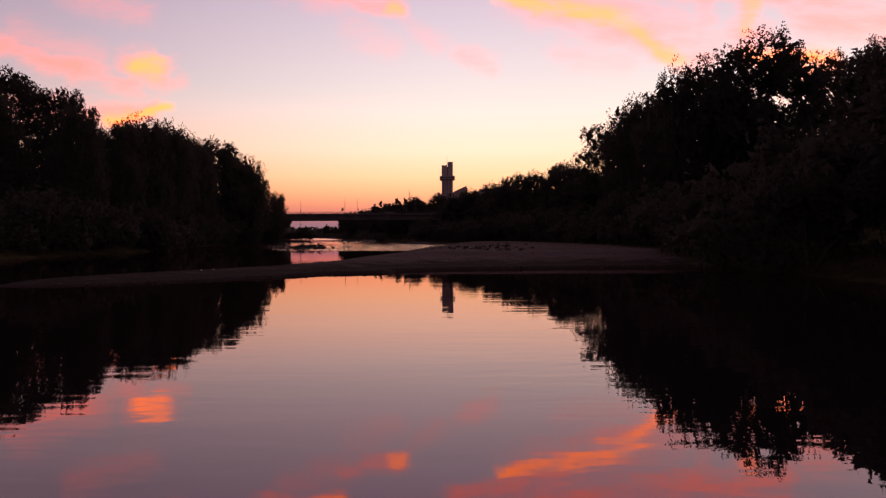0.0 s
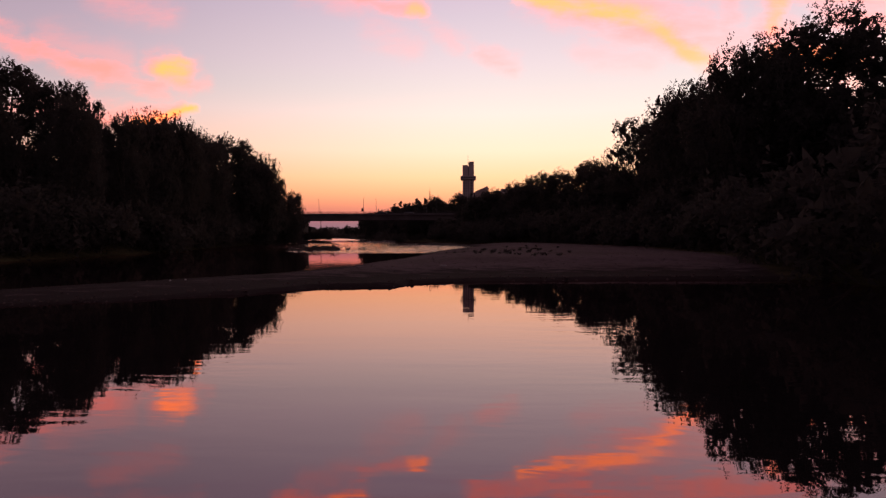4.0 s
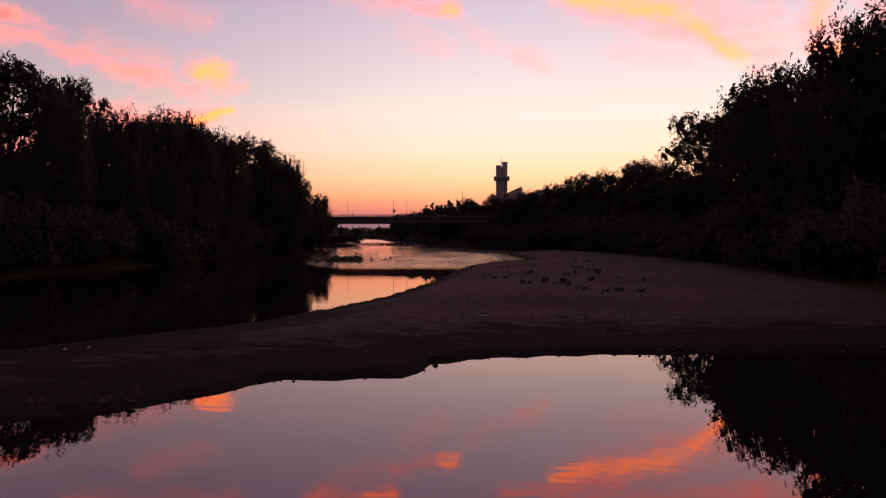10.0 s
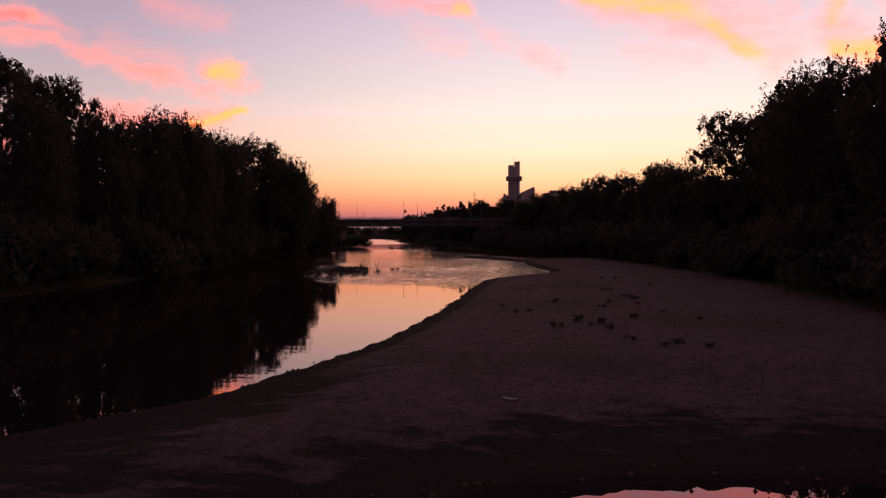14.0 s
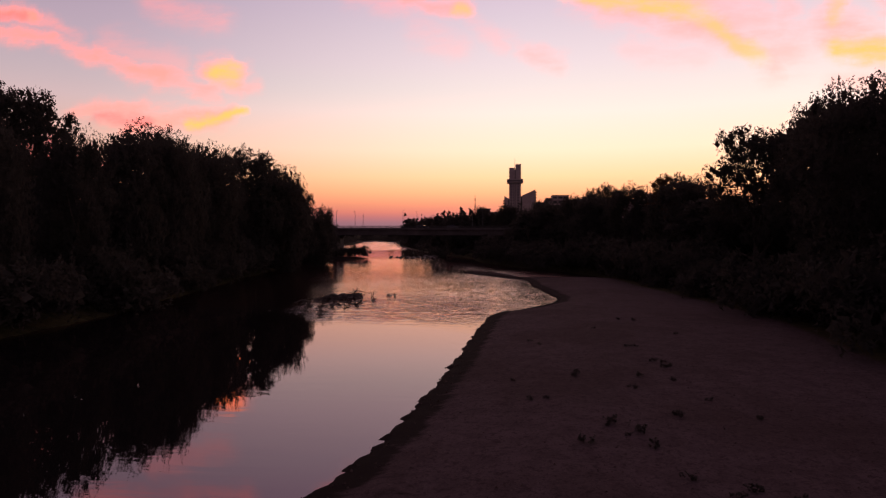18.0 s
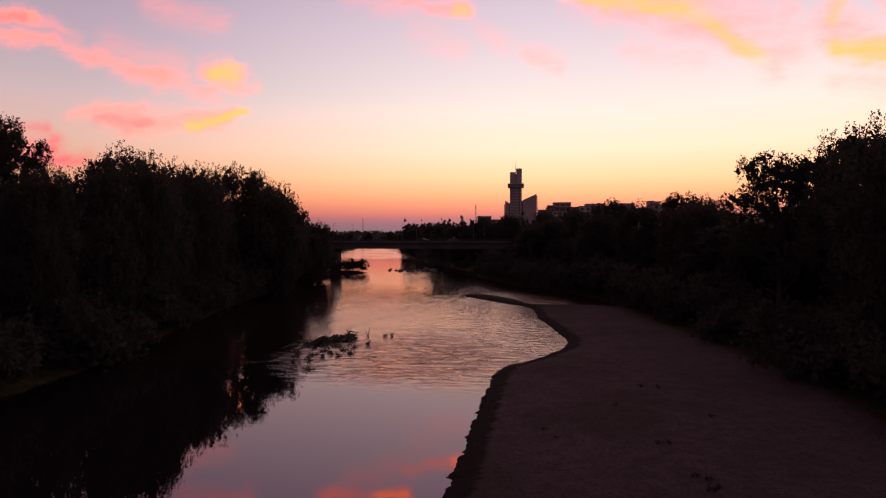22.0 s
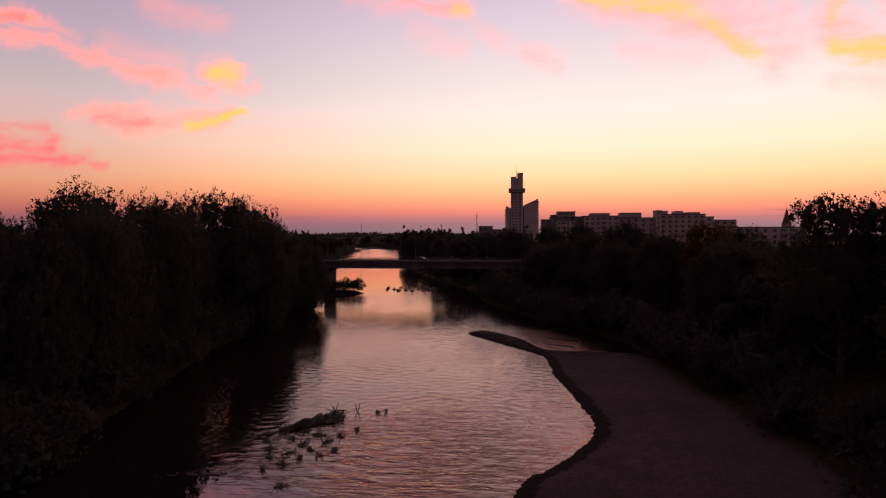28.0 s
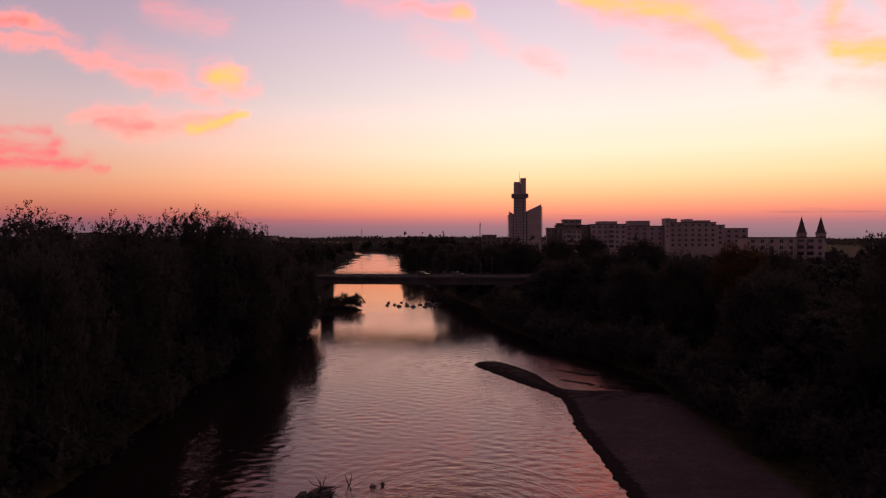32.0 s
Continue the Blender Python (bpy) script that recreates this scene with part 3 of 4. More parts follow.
def leaf_mesh(name, centres, size, mat, axes=None):
    """Sprays of leaves: small pointed blades at the given places, along the given axes if there are any."""
    n = len(centres)
    a = rng.normal(size=(n, 3))
    if axes is not None:
        a = 0.8 * axes + a
    a /= np.linalg.norm(a, axis=1)[:, None]
    b = np.cross(a, rng.normal(size=(n, 3)))
    b /= np.linalg.norm(b, axis=1)[:, None]
    s = (np.broadcast_to(size, n) * rng.uniform(0.55, 1.35, n))[:, None]
    verts = np.stack([centres - a * s * 0.6 + b * s * 0.5, centres + a * s * 1.05, centres - a * s * 0.6 - b * s * 0.5], 1).reshape(-1, 3)
    me = bpy.data.meshes.new(name)
    me.vertices.add(3 * n)
    me.vertices.foreach_set("co", verts.ravel().astype(np.float32))
    me.loops.add(3 * n)
    me.loops.foreach_set("vertex_index", np.arange(3 * n, dtype=np.int32))
    me.polygons.add(n)
    me.polygons.foreach_set("loop_start", np.arange(0, 3 * n, 3, dtype=np.int32))
    me.update(calc_edges=True)
    me.materials.append(mat)
    return me


def lobe_size(k, lobe):
    return lobe * (0.7 + 0.55 * np.modf(np.arange(k) * 0.618)[0])


def crown_points(n, limbs, lobe, inner=False, sprig=0.43):
    """Leaf places in lobes round the limbs' ends, strung along rising twigs."""
    k, m = len(limbs), max(1, n // 6)
    which = rng.integers(0, k, m)
    r = lobe_size(k, lobe)
    d = rng.normal(size=(m, 3))
    d /= np.linalg.norm(d, axis=1)[:, None]
    dist = 0.72 * rng.uniform(0.02, 1, m) ** 0.45 if inner else rng.uniform(0.12, 0.94, m) ** 0.5
    bumps = 1 + 0.2 * np.sin(5 * d[:, 0] + which) * np.cos(4 * d[:, 2] + 2 * which)
    heart = np.array(limbs)[which] + d * (dist * r[which] * bumps)[:, None] * np.array([1, 1, 0.85])
    pts = np.repeat(heart, 6, 0)[:n]
    twig = d * 0.6 + np.array([0, 0, 0.65]) + rng.normal(0, 0.35, d.shape)
    along = rng.uniform(-1.0, 0.8, (len(pts), 1))
    taper = 0.3 * sprig * (1.15 - along)
    return pts + np.repeat(twig, 6, 0)[:n] * along * sprig + rng.normal(0, 0.5, pts.shape) * taper


def tree_sprays(n, limbs, lobe, per=6, tufts=20, long=0.45):
    """Upright leafy shoots on knobs all over each lobe of a crown: leaf places and the shoots' directions."""
    k = len(limbs)
    r = lobe_size(k, lobe)
    d = rng.normal(size=(k, tufts, 3)) + np.array([0, 0, 0.25])
    d /= np.linalg.norm(d, axis=2)[..., None]
    knob = np.array(limbs)[:, None] + d * (r[:, None] * rng.uniform(0.48, 0.78, (k, tufts)))[..., None] * np.array([1, 1, 0.88])
    size = r[:, None] * rng.uniform(0.24, 0.42, (k, tufts))
    m = max(1, n // per)
    i, j = rng.integers(0, k, m), rng.integers(0, tufts, m)
    e = rng.normal(size=(m, 3)) + 0.5 * d[i, j]
    e /= np.linalg.norm(e, axis=1)[:, None]
    foot = knob[i, j] + e * (size[i, j] * rng.uniform(0.2, 0.9, m) ** 0.6)[:, None]
    way_ = 0.55 * e + 0.35 * d[i, j] + np.array([0, 0, 0.62]) + rng.normal(0, 0.22, (m, 3))
    way_ /= np.linalg.norm(way_, axis=1)[:, None]
    along = np.tile(np.linspace(-0.35, 0.62, per), m)
    span = np.repeat(rng.uniform(0.6, 1.15, m), per) * long
    pts = np.repeat(foot, per, 0) + np.repeat(way_, per, 0) * (along * span)[:, None]
    pts = pts + rng.normal(0, 0.36 * long, pts.shape) * (0.75 - 0.7 * along)[:, None]
    return pts, np.repeat(way_, per, 0)


def make_tree(label, H, R, lobes, leaves, size, mat, low=0.16, limb_count=5, slim=1.0, group="riverside trees", fill=0.3, crowd=1.0, long=0.45):
    """A broad riverside tree: a tapered trunk, limbs and a crown of leafy shoots with gaps."""
    e = thing("tree", Matrix(), label, "tree", group)
    lean = rng.normal(0, 0.03, 2)
    axis = [Vector((lean[0] * z * H + 0.15 * math.sin(5 * z), lean[1] * z * H, z * H)) for z in np.linspace(-0.03, 0.8, 7)]
    part("trunk", tube(bmesh.new(), axis, [0.022 * H * (1 - 0.85 * i / 6) * slim for i in range(7)], 8), BARK, e)
    ends = []
    for i in range(lobes):
        z = low + (0.885 - low) * ((i + 0.5) / lobes) ** 0.85
        env = math.sin(math.pi * min(1, max(0.04, (z - low * 0.4) / (1.03 - low * 0.4))) ** 0.85) ** 0.6
        ang = i * 2.399 + rng.uniform(-0.5, 0.5)
        rad = R * env * rng.uniform(0.35, 0.86)
        ends.append(Vector((math.cos(ang) * rad, math.sin(ang) * rad, z * H * rng.uniform(0.95, 1.02))))
    ends.append(Vector((rng.normal(0, 0.08) * R, rng.normal(0, 0.08) * R, 0.87 * H)))
    for i in range(limb_count):
        q = ends[int((i + 0.7) / limb_count * lobes) % lobes]
        f = axis[max(1, min(5, int(q.z / H * 5)))]
        m = f.lerp(q, 0.55) + Vector((0, 0, -0.03 * H))
        part("limb", tube(bmesh.new(), [f, m, q], [0.009 * H, 0.006 * H, 0.002 * H], 5), BARK, e)
    lobe = (0.355 * R + 0.027 * H) * crowd
    pts, ways = tree_sprays(leaves, ends, lobe, long=long)
    new("crown", leaf_mesh("crown", pts, size, mat, ways)).parent = e
    heart = crown_points(int(leaves * fill / 6) * 6, ends, lobe * 0.92, True)
    new("inner_foliage", leaf_mesh("inner_foliage", heart, 0.5 if leaves > 9000 else 0.8, mat)).parent = e
    return e


def make_bush(label, H, R, leaves, size, mat, group="bank bushes"):
    e = thing("bush", Matrix(), label, "bush", group)
    ends = []
    for i in range(9):
        ang, rad = i * 2.399, R * math.sqrt((i + 0.5) / 9) * 0.8
        ends.append(Vector((math.cos(ang) * rad, math.sin(ang) * rad, H * rng.uniform(0.25, 0.7))))
    for q in ends[::3]:
        part("stem", tube(bmesh.new(), [(0, 0, -0.3), q * 0.5, q], [0.05, 0.035, 0.01], 4), BARK, e)
    crown = new("foliage", leaf_mesh("foliage", crown_points(leaves, ends, 0.42 * R), size, mat))
    crown.parent = e
    new("inner_foliage", leaf_mesh("inner_foliage", crown_points(300, ends, 0.42 * R, True), 0.34, mat)).parent = e
    return e


near_kinds = [make_tree("tall dark riverside poplar with a broad uneven crown", 20, 7.5, 30, 34000, 0.15, LEAF, limb_count=8, fill=0.13),
              make_tree("dark willow with a wide rounded crown on the bank", 20, 8.5, 38, 34000, 0.16, LEAF, low=0.08, fill=0.14),
              make_tree("old poplar with gaps in its dark crown", 20, 7.0, 27, 32000, 0.15, LEAF, low=0.18, limb_count=14, fill=0.06, crowd=0.9),
              make_tree("bushy alder with a rounded dark crown", 20, 8.0, 42, 34000, 0.16, LEAF, low=0.06, fill=0.17),
              make_tree("riverside tree with thinning reddish upper leaves", 20, 7.0, 26, 27000, 0.14, LEAF_REDDISH, low=0.22, limb_count=12, fill=0.08, crowd=0.88)]
far_kinds = [make_tree("dark bank tree with a full crown", 20, 7.5, 20, 4300, 0.36, LEAF, low=0.05, limb_count=2, long=0.8),
             make_tree("slender bank tree with a dark pointed crown", 20, 5.5, 18, 3700, 0.36, LEAF, low=0.05, limb_count=2, long=0.8),
             make_tree("low spreading bank tree with a dense crown", 20, 9.0, 24, 4800, 0.36, LEAF, low=0.04, limb_count=2, long=0.8)]
bush_kinds = [make_bush("dense dark willow bush on the river bank", 4.0, 3.0, 1700, 0.16, LEAF),
              make_bush("tangled bank shrub with dark leaves", 3.0, 3.4, 1700, 0.16, LEAF),
              make_bush("tall reedy shrub by the water", 5.0, 2.4, 1600, 0.15, LEAF)]
used = set()


def plant(kind, x, y, top, radius, base_r, base_h=20.0, turn=None, sink=0.25):
    """Stands a copy of a tree or bush on the ground, its top at the given height."""
    z = ground_z(x, y)
    s = radius / base_r
    m = pose(x, y, z - sink, 0, 0, rng.uniform(0, 360) if turn is None else turn) @ Matrix.Diagonal((s, s, (top - z + sink) / base_h, 1))
    if kind not in used:
        used.add(kind)
        kind.matrix_basis = m
        return kind
    o = kind.copy()
    scene.collection.objects.link(o)
    for c in kind.children:
        k = c.copy()
        scene.collection.objects.link(k)
        k.parent = o
    o.matrix_basis = m
    return o


# the trees whose crowns draw the skyline: kind, x, y, top, radius
SKYLINE = [(2, -82, 117, 34.0, 11), (2, -71.5, 118, 30.5, 7.2), (3, -66, 137, 28.0, 10.2), (1, -65.5, 177, 30.2, 10.8), (3, -58.5, 183, 25, 7), (0, -63, 203, 24.5, 7.5),
           (1, -61, 224, 18.5, 5.5), (3, -79, 246, 20, 7), (2, -92, 108, 33, 8), (1, -67, 157, 28, 9), (3, -80, 200, 24, 8), (3, -70.5, 236, 12, 3.8), (1, -59, 212, 15, 4.5), (3, -72, 127, 23.5, 6.5),
           (3, 38, 80, 26.3, 10.0), (1, 39, 58, 19.3, 4.5), (1, 29.5, 79, 22.8, 6.3), (4, 51, 80, 25.8, 6.8), (1, 33, 98, 24.3, 8.0), (2, 35, 134, 26.4, 7.4), (0, 43, 130, 27, 8), (3, 36.5, 112, 25.8, 8.2),
           (4, 35, 184, 24, 6.8), (3, 28, 192, 21.8, 7), (0, 27, 226, 24.5, 7.5), (1, 18, 230, 21.8, 7), (3, 10, 236, 19.8, 6.5), (2, 62, 84, 26, 7), (1, 45, 100, 25, 7.5), (3, 31, 160, 20.5, 7.5),
           (3, -56, 460, 23, 8), (1, -27, 322, 20, 7), (0, -14, 318, 22.5, 7), (3, -2, 320, 24, 8), (1, 12, 318, 25.5, 8), (0, 26, 316, 26, 8), (3, -72, 480, 21, 8),
           (3, -59.5, 146, 25, 6.2), (1, -56, 128, 24.6, 5.8), (1, -53, 121, 23.8, 4.5), (3, -53.5, 113, 22.5, 5.2), (1, -52, 101, 20.8, 4.6), (1, -51, 88, 20.3, 4.0), (3, -60, 84, 22, 5), (3, -66, 196, 29, 6.5),
           (1, 42, 190, 23, 7.5), (3, 5, 252, 18.5, 6), (3, 20, 206, 19.5, 7)]
BASE_R = (7.5, 8.5, 7.0, 8.0, 7.0)
for k, x, y, top, r in SKYLINE:
    plant(near_kinds[k], x, y, top * 1.012, r * 1.02, BASE_R[k])
FAR_R = (7.5, 5.5, 9.0)


DISTANT = []


def belt(side, y0, y1, count, near, deep, low, high):
    """Trees along a bank, behind its edge; those past the bridge join the distant wood."""
    for _ in range(count):
        y = rng.uniform(y0, y1)
        edge = np.interp(y, LEFT_Y, LEFT_X) if side < 0 else np.interp(y, RIGHT_Y, RIGHT_X)
        x = edge + side * rng.uniform(near, deep)
        k, top, r = int(rng.integers(0, 3)), rng.uniform(low, high), rng.uniform(4.5, 7.0)
        if y > 262:
            DISTANT.append((k, x, y, top, r))
        else:
            plant(far_kinds[k], x, y, top, r, FAR_R[k])


belt(-1, -120, 60, 12, 6, 30, 16, 24)
belt(-1, 60, 260, 50, 8, 60, 15, 21)
belt(1, -120, 50, 12, 10, 34, 14, 19)
belt(1, 50, 262, 60, 9, 70, 13, 18.5)
belt(-1, 300, 640, 44, 5, 60, 18, 25)
belt(1, 296, 640, 60, 5, 75, 17, 24)
belt(1, 265, 430, 70, 50, 190, 13, 18.5)
belt(-1, 265, 430, 30, 40, 180, 15, 22)
belt(1, 264, 460, 90, 175, 360, 14, 19)
belt(1, 264, 330, 40, 60, 200, 13, 17)
belt(-1, 640, 1300, 34, 5, 120, 15, 22)
belt(1, 640, 820, 22, 4, 70, 25, 29.5)
belt(1, 820, 1300, 34, 5, 120, 15, 24)
BUSH = ((3.0, 4.0), (3.4, 3.0), (2.4, 5.0))
for side, y0, y1, count in ((-1, -20, 262, 110), (1, 46, 262, 60), (1, -20, 46, 12), (-1, 290, 600, 26), (1, 290, 600, 26)):
    for i in range(int(count * 1.3)):
        y = y0 + (y1 - y0) * (i + rng.uniform(0, 1)) / (count * 1.3)
        edge = np.interp(y, LEFT_Y, LEFT_X) if side < 0 else np.interp(y, RIGHT_Y, RIGHT_X)
        x = edge + side * rng.uniform(0.3, 5.0)
        k = int(rng.integers(0, 3))
        s = rng.uniform(0.9, 2.1) if y0 < 280 else rng.uniform(0.6, 1.1)
        plant(bush_kinds[k], x, y, ground_z(x, y) + BUSH[k][1] * s, BUSH[k][0] * s, BUSH[k][0], BUSH[k][1])
for x, y, s in ((-70, 268, 1.0), (-66, 274, 1.3), (-62.5, 276, 1.25), (-74, 272, 0.8), (-69, 280, 1.2), (-78, 276, 1.2), (-60.5, 279, 0.9), (-64.5, 283, 1.3), (-37.5, 306, 0.9), (-34, 304, 1.2), (-31, 300, 1.1), (-35, 310, 1.3)):
    k = int(rng.integers(0, 2))
    plant(bush_kinds[k], x, y, ground_z(x, y) + BUSH[k][1] * s, BUSH[k][0] * s, BUSH[k][0], BUSH[k][1])

# the wood past the bridge
moulds = []
for k in range(3):
    tips = [Vector((math.cos(i * 2.399) * q, math.sin(i * 2.399) * q, 0.15 + 0.64 * i / 14)) for i, q in enumerate(0.78 * math.sin(math.pi * (0.14 + 0.62 * i / 14)) ** 0.6 for i in range(15))]
    moulds.append(crown_points(1080, tips, 0.36, sprig=0.05) * np.array([1, 1, 1]))
places, sizes = [], []
for k, x, y, top, r in DISTANT:
    z, a = ground_z(x, y), rng.uniform(0, 6.28)
    q = moulds[k]
    h = top - z
    places.append(np.stack([x + r * (q[:, 0] * math.cos(a) - q[:, 1] * math.sin(a)), y + r * (q[:, 0] * math.sin(a) + q[:, 1] * math.cos(a)), z + h * q[:, 2]], -1))
    sizes.append(np.full(len(q), 1.05 + 0.0010 * y))
tagged(new("distant_trees", leaf_mesh("distant_trees", np.concatenate(places), np.concatenate(sizes), LEAF)), "dark wooded banks beyond the road bridge", "woods", kind="stuff")

# undergrowth on both banks
n = 190000
uy = -80 + 1380 * rng.uniform(0, 1, n) ** 1.6
ud = 0.3 + 200 * rng.uniform(0, 1, n) ** 1.8
ux = np.where(rng.uniform(0, 1, n) < 0.5, np.interp(uy, LEFT_Y, LEFT_X) - ud, np.interp(uy, RIGHT_Y, RIGHT_X) + ud)
uz = ground_height(ux, uy) + rng.uniform(0, 1, n) ** 1.3 * (1.2 + 2.8 * ease(ud, 1, 8) + 2.5 * ease(uy, 280, 500))
growth = new("undergrowth", leaf_mesh("undergrowth", np.stack([ux, uy, uz], -1), 0.18 + 0.3 * ease(ud, 8, 60) + 1.3 * ease(uy, 260, 600), LEAF))
tagged(growth, "dark tangled undergrowth covering both river banks", "undergrowth", kind="stuff")

# far woods along the horizon
n = 70000
fx, fy = rng.uniform(-3600, 3600, n), rng.uniform(1300, 4700, n)
keep = (np.abs(fx - np.interp(fy, RIGHT_Y, RIGHT_X)) > 40) & (wobble(fx, fy, 0.006, 2) > -0.35)
fx, fy = fx[keep], fy[keep]
fz = ground_height(fx, fy) + rng.uniform(0, 1, len(fx)) ** 0.8 * (14 + 5 * wobble(fx, fy, 0.01, 4))
woods = new("far_woods", leaf_mesh("far_woods", np.stack([fx, fy, fz], -1), 7.0, LEAF))
tagged(woods, "distant flat woods along the horizon", "woods", kind="stuff")

# ---- the road bridge ----
bridge = thing("bridge", pose(-20, 276.5, 0), "long dark concrete road bridge on slab piers across the river", "bridge")
DECK0, DECK1 = -130.0, 90.0
bm = a_box(DECK0, -6.5, 11.75, DECK1, 6.5, 12.1)
part("deck_slab", bm, CONCRETE, bridge)
part("roadway", a_box(DECK0, -4.6, 12.104, DECK1, 4.6, 12.16), ASPHALT, bridge)
for y in (-5.6, -1.9, 1.9, 5.6):
    part("girder", a_box(DECK0, y - 0.45, 9.5, DECK1, y + 0.45, 11.746, bevel=0.06), CONCRETE, bridge)
for y in (-6.45, 6.45):
    part("edge_beam", a_box(DECK0, y - 0.15, 11.6, DECK1, y + 0.15, 12.35, bevel=0.04), CONCRETE, bridge)
    rail = bmesh.new()
    for z in (12.62, 12.9, 13.18):
        box(rail, DECK0, y - 0.04, z - 0.04, DECK1, y + 0.04, z + 0.04)
    railing = part("railing", rail, DARK_METAL, bridge, "dark painted steel railing")
    post = mesh("post", *(lambda b: ([q.co[:] for q in b.verts], [[q.index for q in f.verts] for f in b.faces]))((lambda b: (b.verts.index_update(), b)[1])(a_box(-0.05, -0.05, 12.35, 0.05, 0.05, 13.14))), DARK_METAL)
    for k in range(74):
        piece("post", post, railing, pose(DECK0 + 1.5 + k * 3.0, y, 0))
for x in (-111.5, -51.0, 10.5, 71.5):
    pier = part("pier", a_box(x - 0.9, -5.2, -2.0, x + 0.9, 5.2, 8.7, bevel=0.25), CONCRETE, bridge)
    part("pier_cap", a_box(x - 1.3, -6.2, 8.7, x + 1.3, 6.2, 9.496, bevel=0.1), CONCRETE, pier)
for x in (DECK0 - 3, DECK1 + 3):
    part("abutment", a_box(x - 3, -6.5, 0, x + 3, 6.5, 12.1, bevel=0.1), CONCRETE, bridge)


def make_lamp():
    e = thing("street_lamp", Matrix(), "slim grey street lamp with a curved arm on the bridge, unlit", "street lamp", "bridge lamps")
    part("pole", tube(bmesh.new(), [(0, 0, 0), (0, 0, 3.4), (0, 0, 6.6)], [0.1, 0.08, 0.055], 8), STEEL, e)
    part("base_plate", a_box(-0.2, -0.2, 0, 0.2, 0.2, 0.06, bevel=0.02), STEEL, e)
    arm = part("arm", tube(bmesh.new(), [(0, 0, 6.58), (0, 0.35, 6.95), (0, 1.2, 7.1)], [0.05, 0.045, 0.04], 6), STEEL, e)
    part("lamp_head", a_box(-0.13, 1.1, 7.02, 0.13, 1.75, 7.16, bevel=0.04), DARK_METAL, arm)
    return e


lamp = make_lamp()
spots = [(x, 270.4, 0) for x in (-122, -96, -70, -43.5, -16.5, 10, 36)] + [(x, 282.6, 180) for x in (-117, -91, -65.6, -39.8, -13, 14, 40)]
for i, (x, y, turn) in enumerate(spots):
    m = pose(x, y, 12.1, 0, 0, turn)
    if i:
        copy_thing(lamp, m)
    else:
        lamp.matrix_basis = m


def make_car(label, paint):
    """A hatchback, its nose towards +x."""
    e = thing("car", Matrix(), label, "car", "cars on the bridge")
    bm = a_box(-2.1, -0.85, 0.3, 2.1, 0.85, 0.88, bevel=0.14)
    body = part("body", bm, paint, e)
    bm = bmesh.new()
    lo = [(-1.95, -0.78, 0.86), (1.1, -0.78, 0.86), (1.1, 0.78, 0.86), (-1.95, 0.78, 0.86)]
    hi = [(-1.5, -0.6, 1.42), (0.25, -0.6, 1.42), (0.25, 0.6, 1.42), (-1.5, 0.6, 1.42)]
    a, b = [bm.verts.new(c) for c in lo], [bm.verts.new(c) for c in hi]
    for k in range(4):
        bm.faces.new((a[k], a[(k + 1) % 4], b[(k + 1) % 4], b[k]))
    bm.faces.new(b), bm.faces.new(a[::-1])
    part("cabin", bm, GLASS, e, "dark cabin windows")
    part("roof", a_box(-1.52, -0.62, 1.42, 0.27, 0.62, 1.46, bevel=0.015), paint, e)
    for x in (-1.3, 1.3):
        for y in (-0.78, 0.78):
            wheel = part("wheel", tube(bmesh.new(), [(x, y - 0.1, 0.32), (x, y + 0.1, 0.32)], [0.32, 0.32], 14), RUBBER, e)
            part("rim", tube(bmesh.new(), [(x, y - 0.11, 0.32), (x, y + 0.11, 0.32)], [0.19, 0.19], 10), STEEL, wheel)
    for y in (-0.6, 0.6):
        part("headlight", a_box(2.06, y - 0.16, 0.62, 2.13, y + 0.16, 0.76, bevel=0.02), GLASS, e)
    return e


make_car("grey hatchback on the bridge roadway", PAINT).matrix_basis = pose(-24.4, 274.3, 12.16)
make_car("dark hatchback on the bridge roadway", PAINT_DARK).matrix_basis = pose(-36.2, 274.3, 12.16)

# ---- the town ----
def window_parts(wall, x, z, w, h, y):
    """A framed window on a wall that faces -y."""
    fr = bmesh.new()
    for a in ((x - w / 2 - 0.08, z - 0.08, x + w / 2 + 0.08, z), (x - w / 2 - 0.08, z + h, x + w / 2 + 0.08, z + h + 0.08),
              (x - w / 2 - 0.08, z, x - w / 2, z + h), (x + w / 2, z, x + w / 2 + 0.08, z + h), (x - 0.04, z, x + 0.04, z + h)):
        box(fr, a[0], y - 0.09, a[1], a[2], y - 0.003, a[3])
    f = part("window", fr, PLASTER_WARM, wall)
    part("pane", a_box(x - w / 2, y - 0.045, z, x + w / 2, y - 0.006, z + h), GLASS, f)


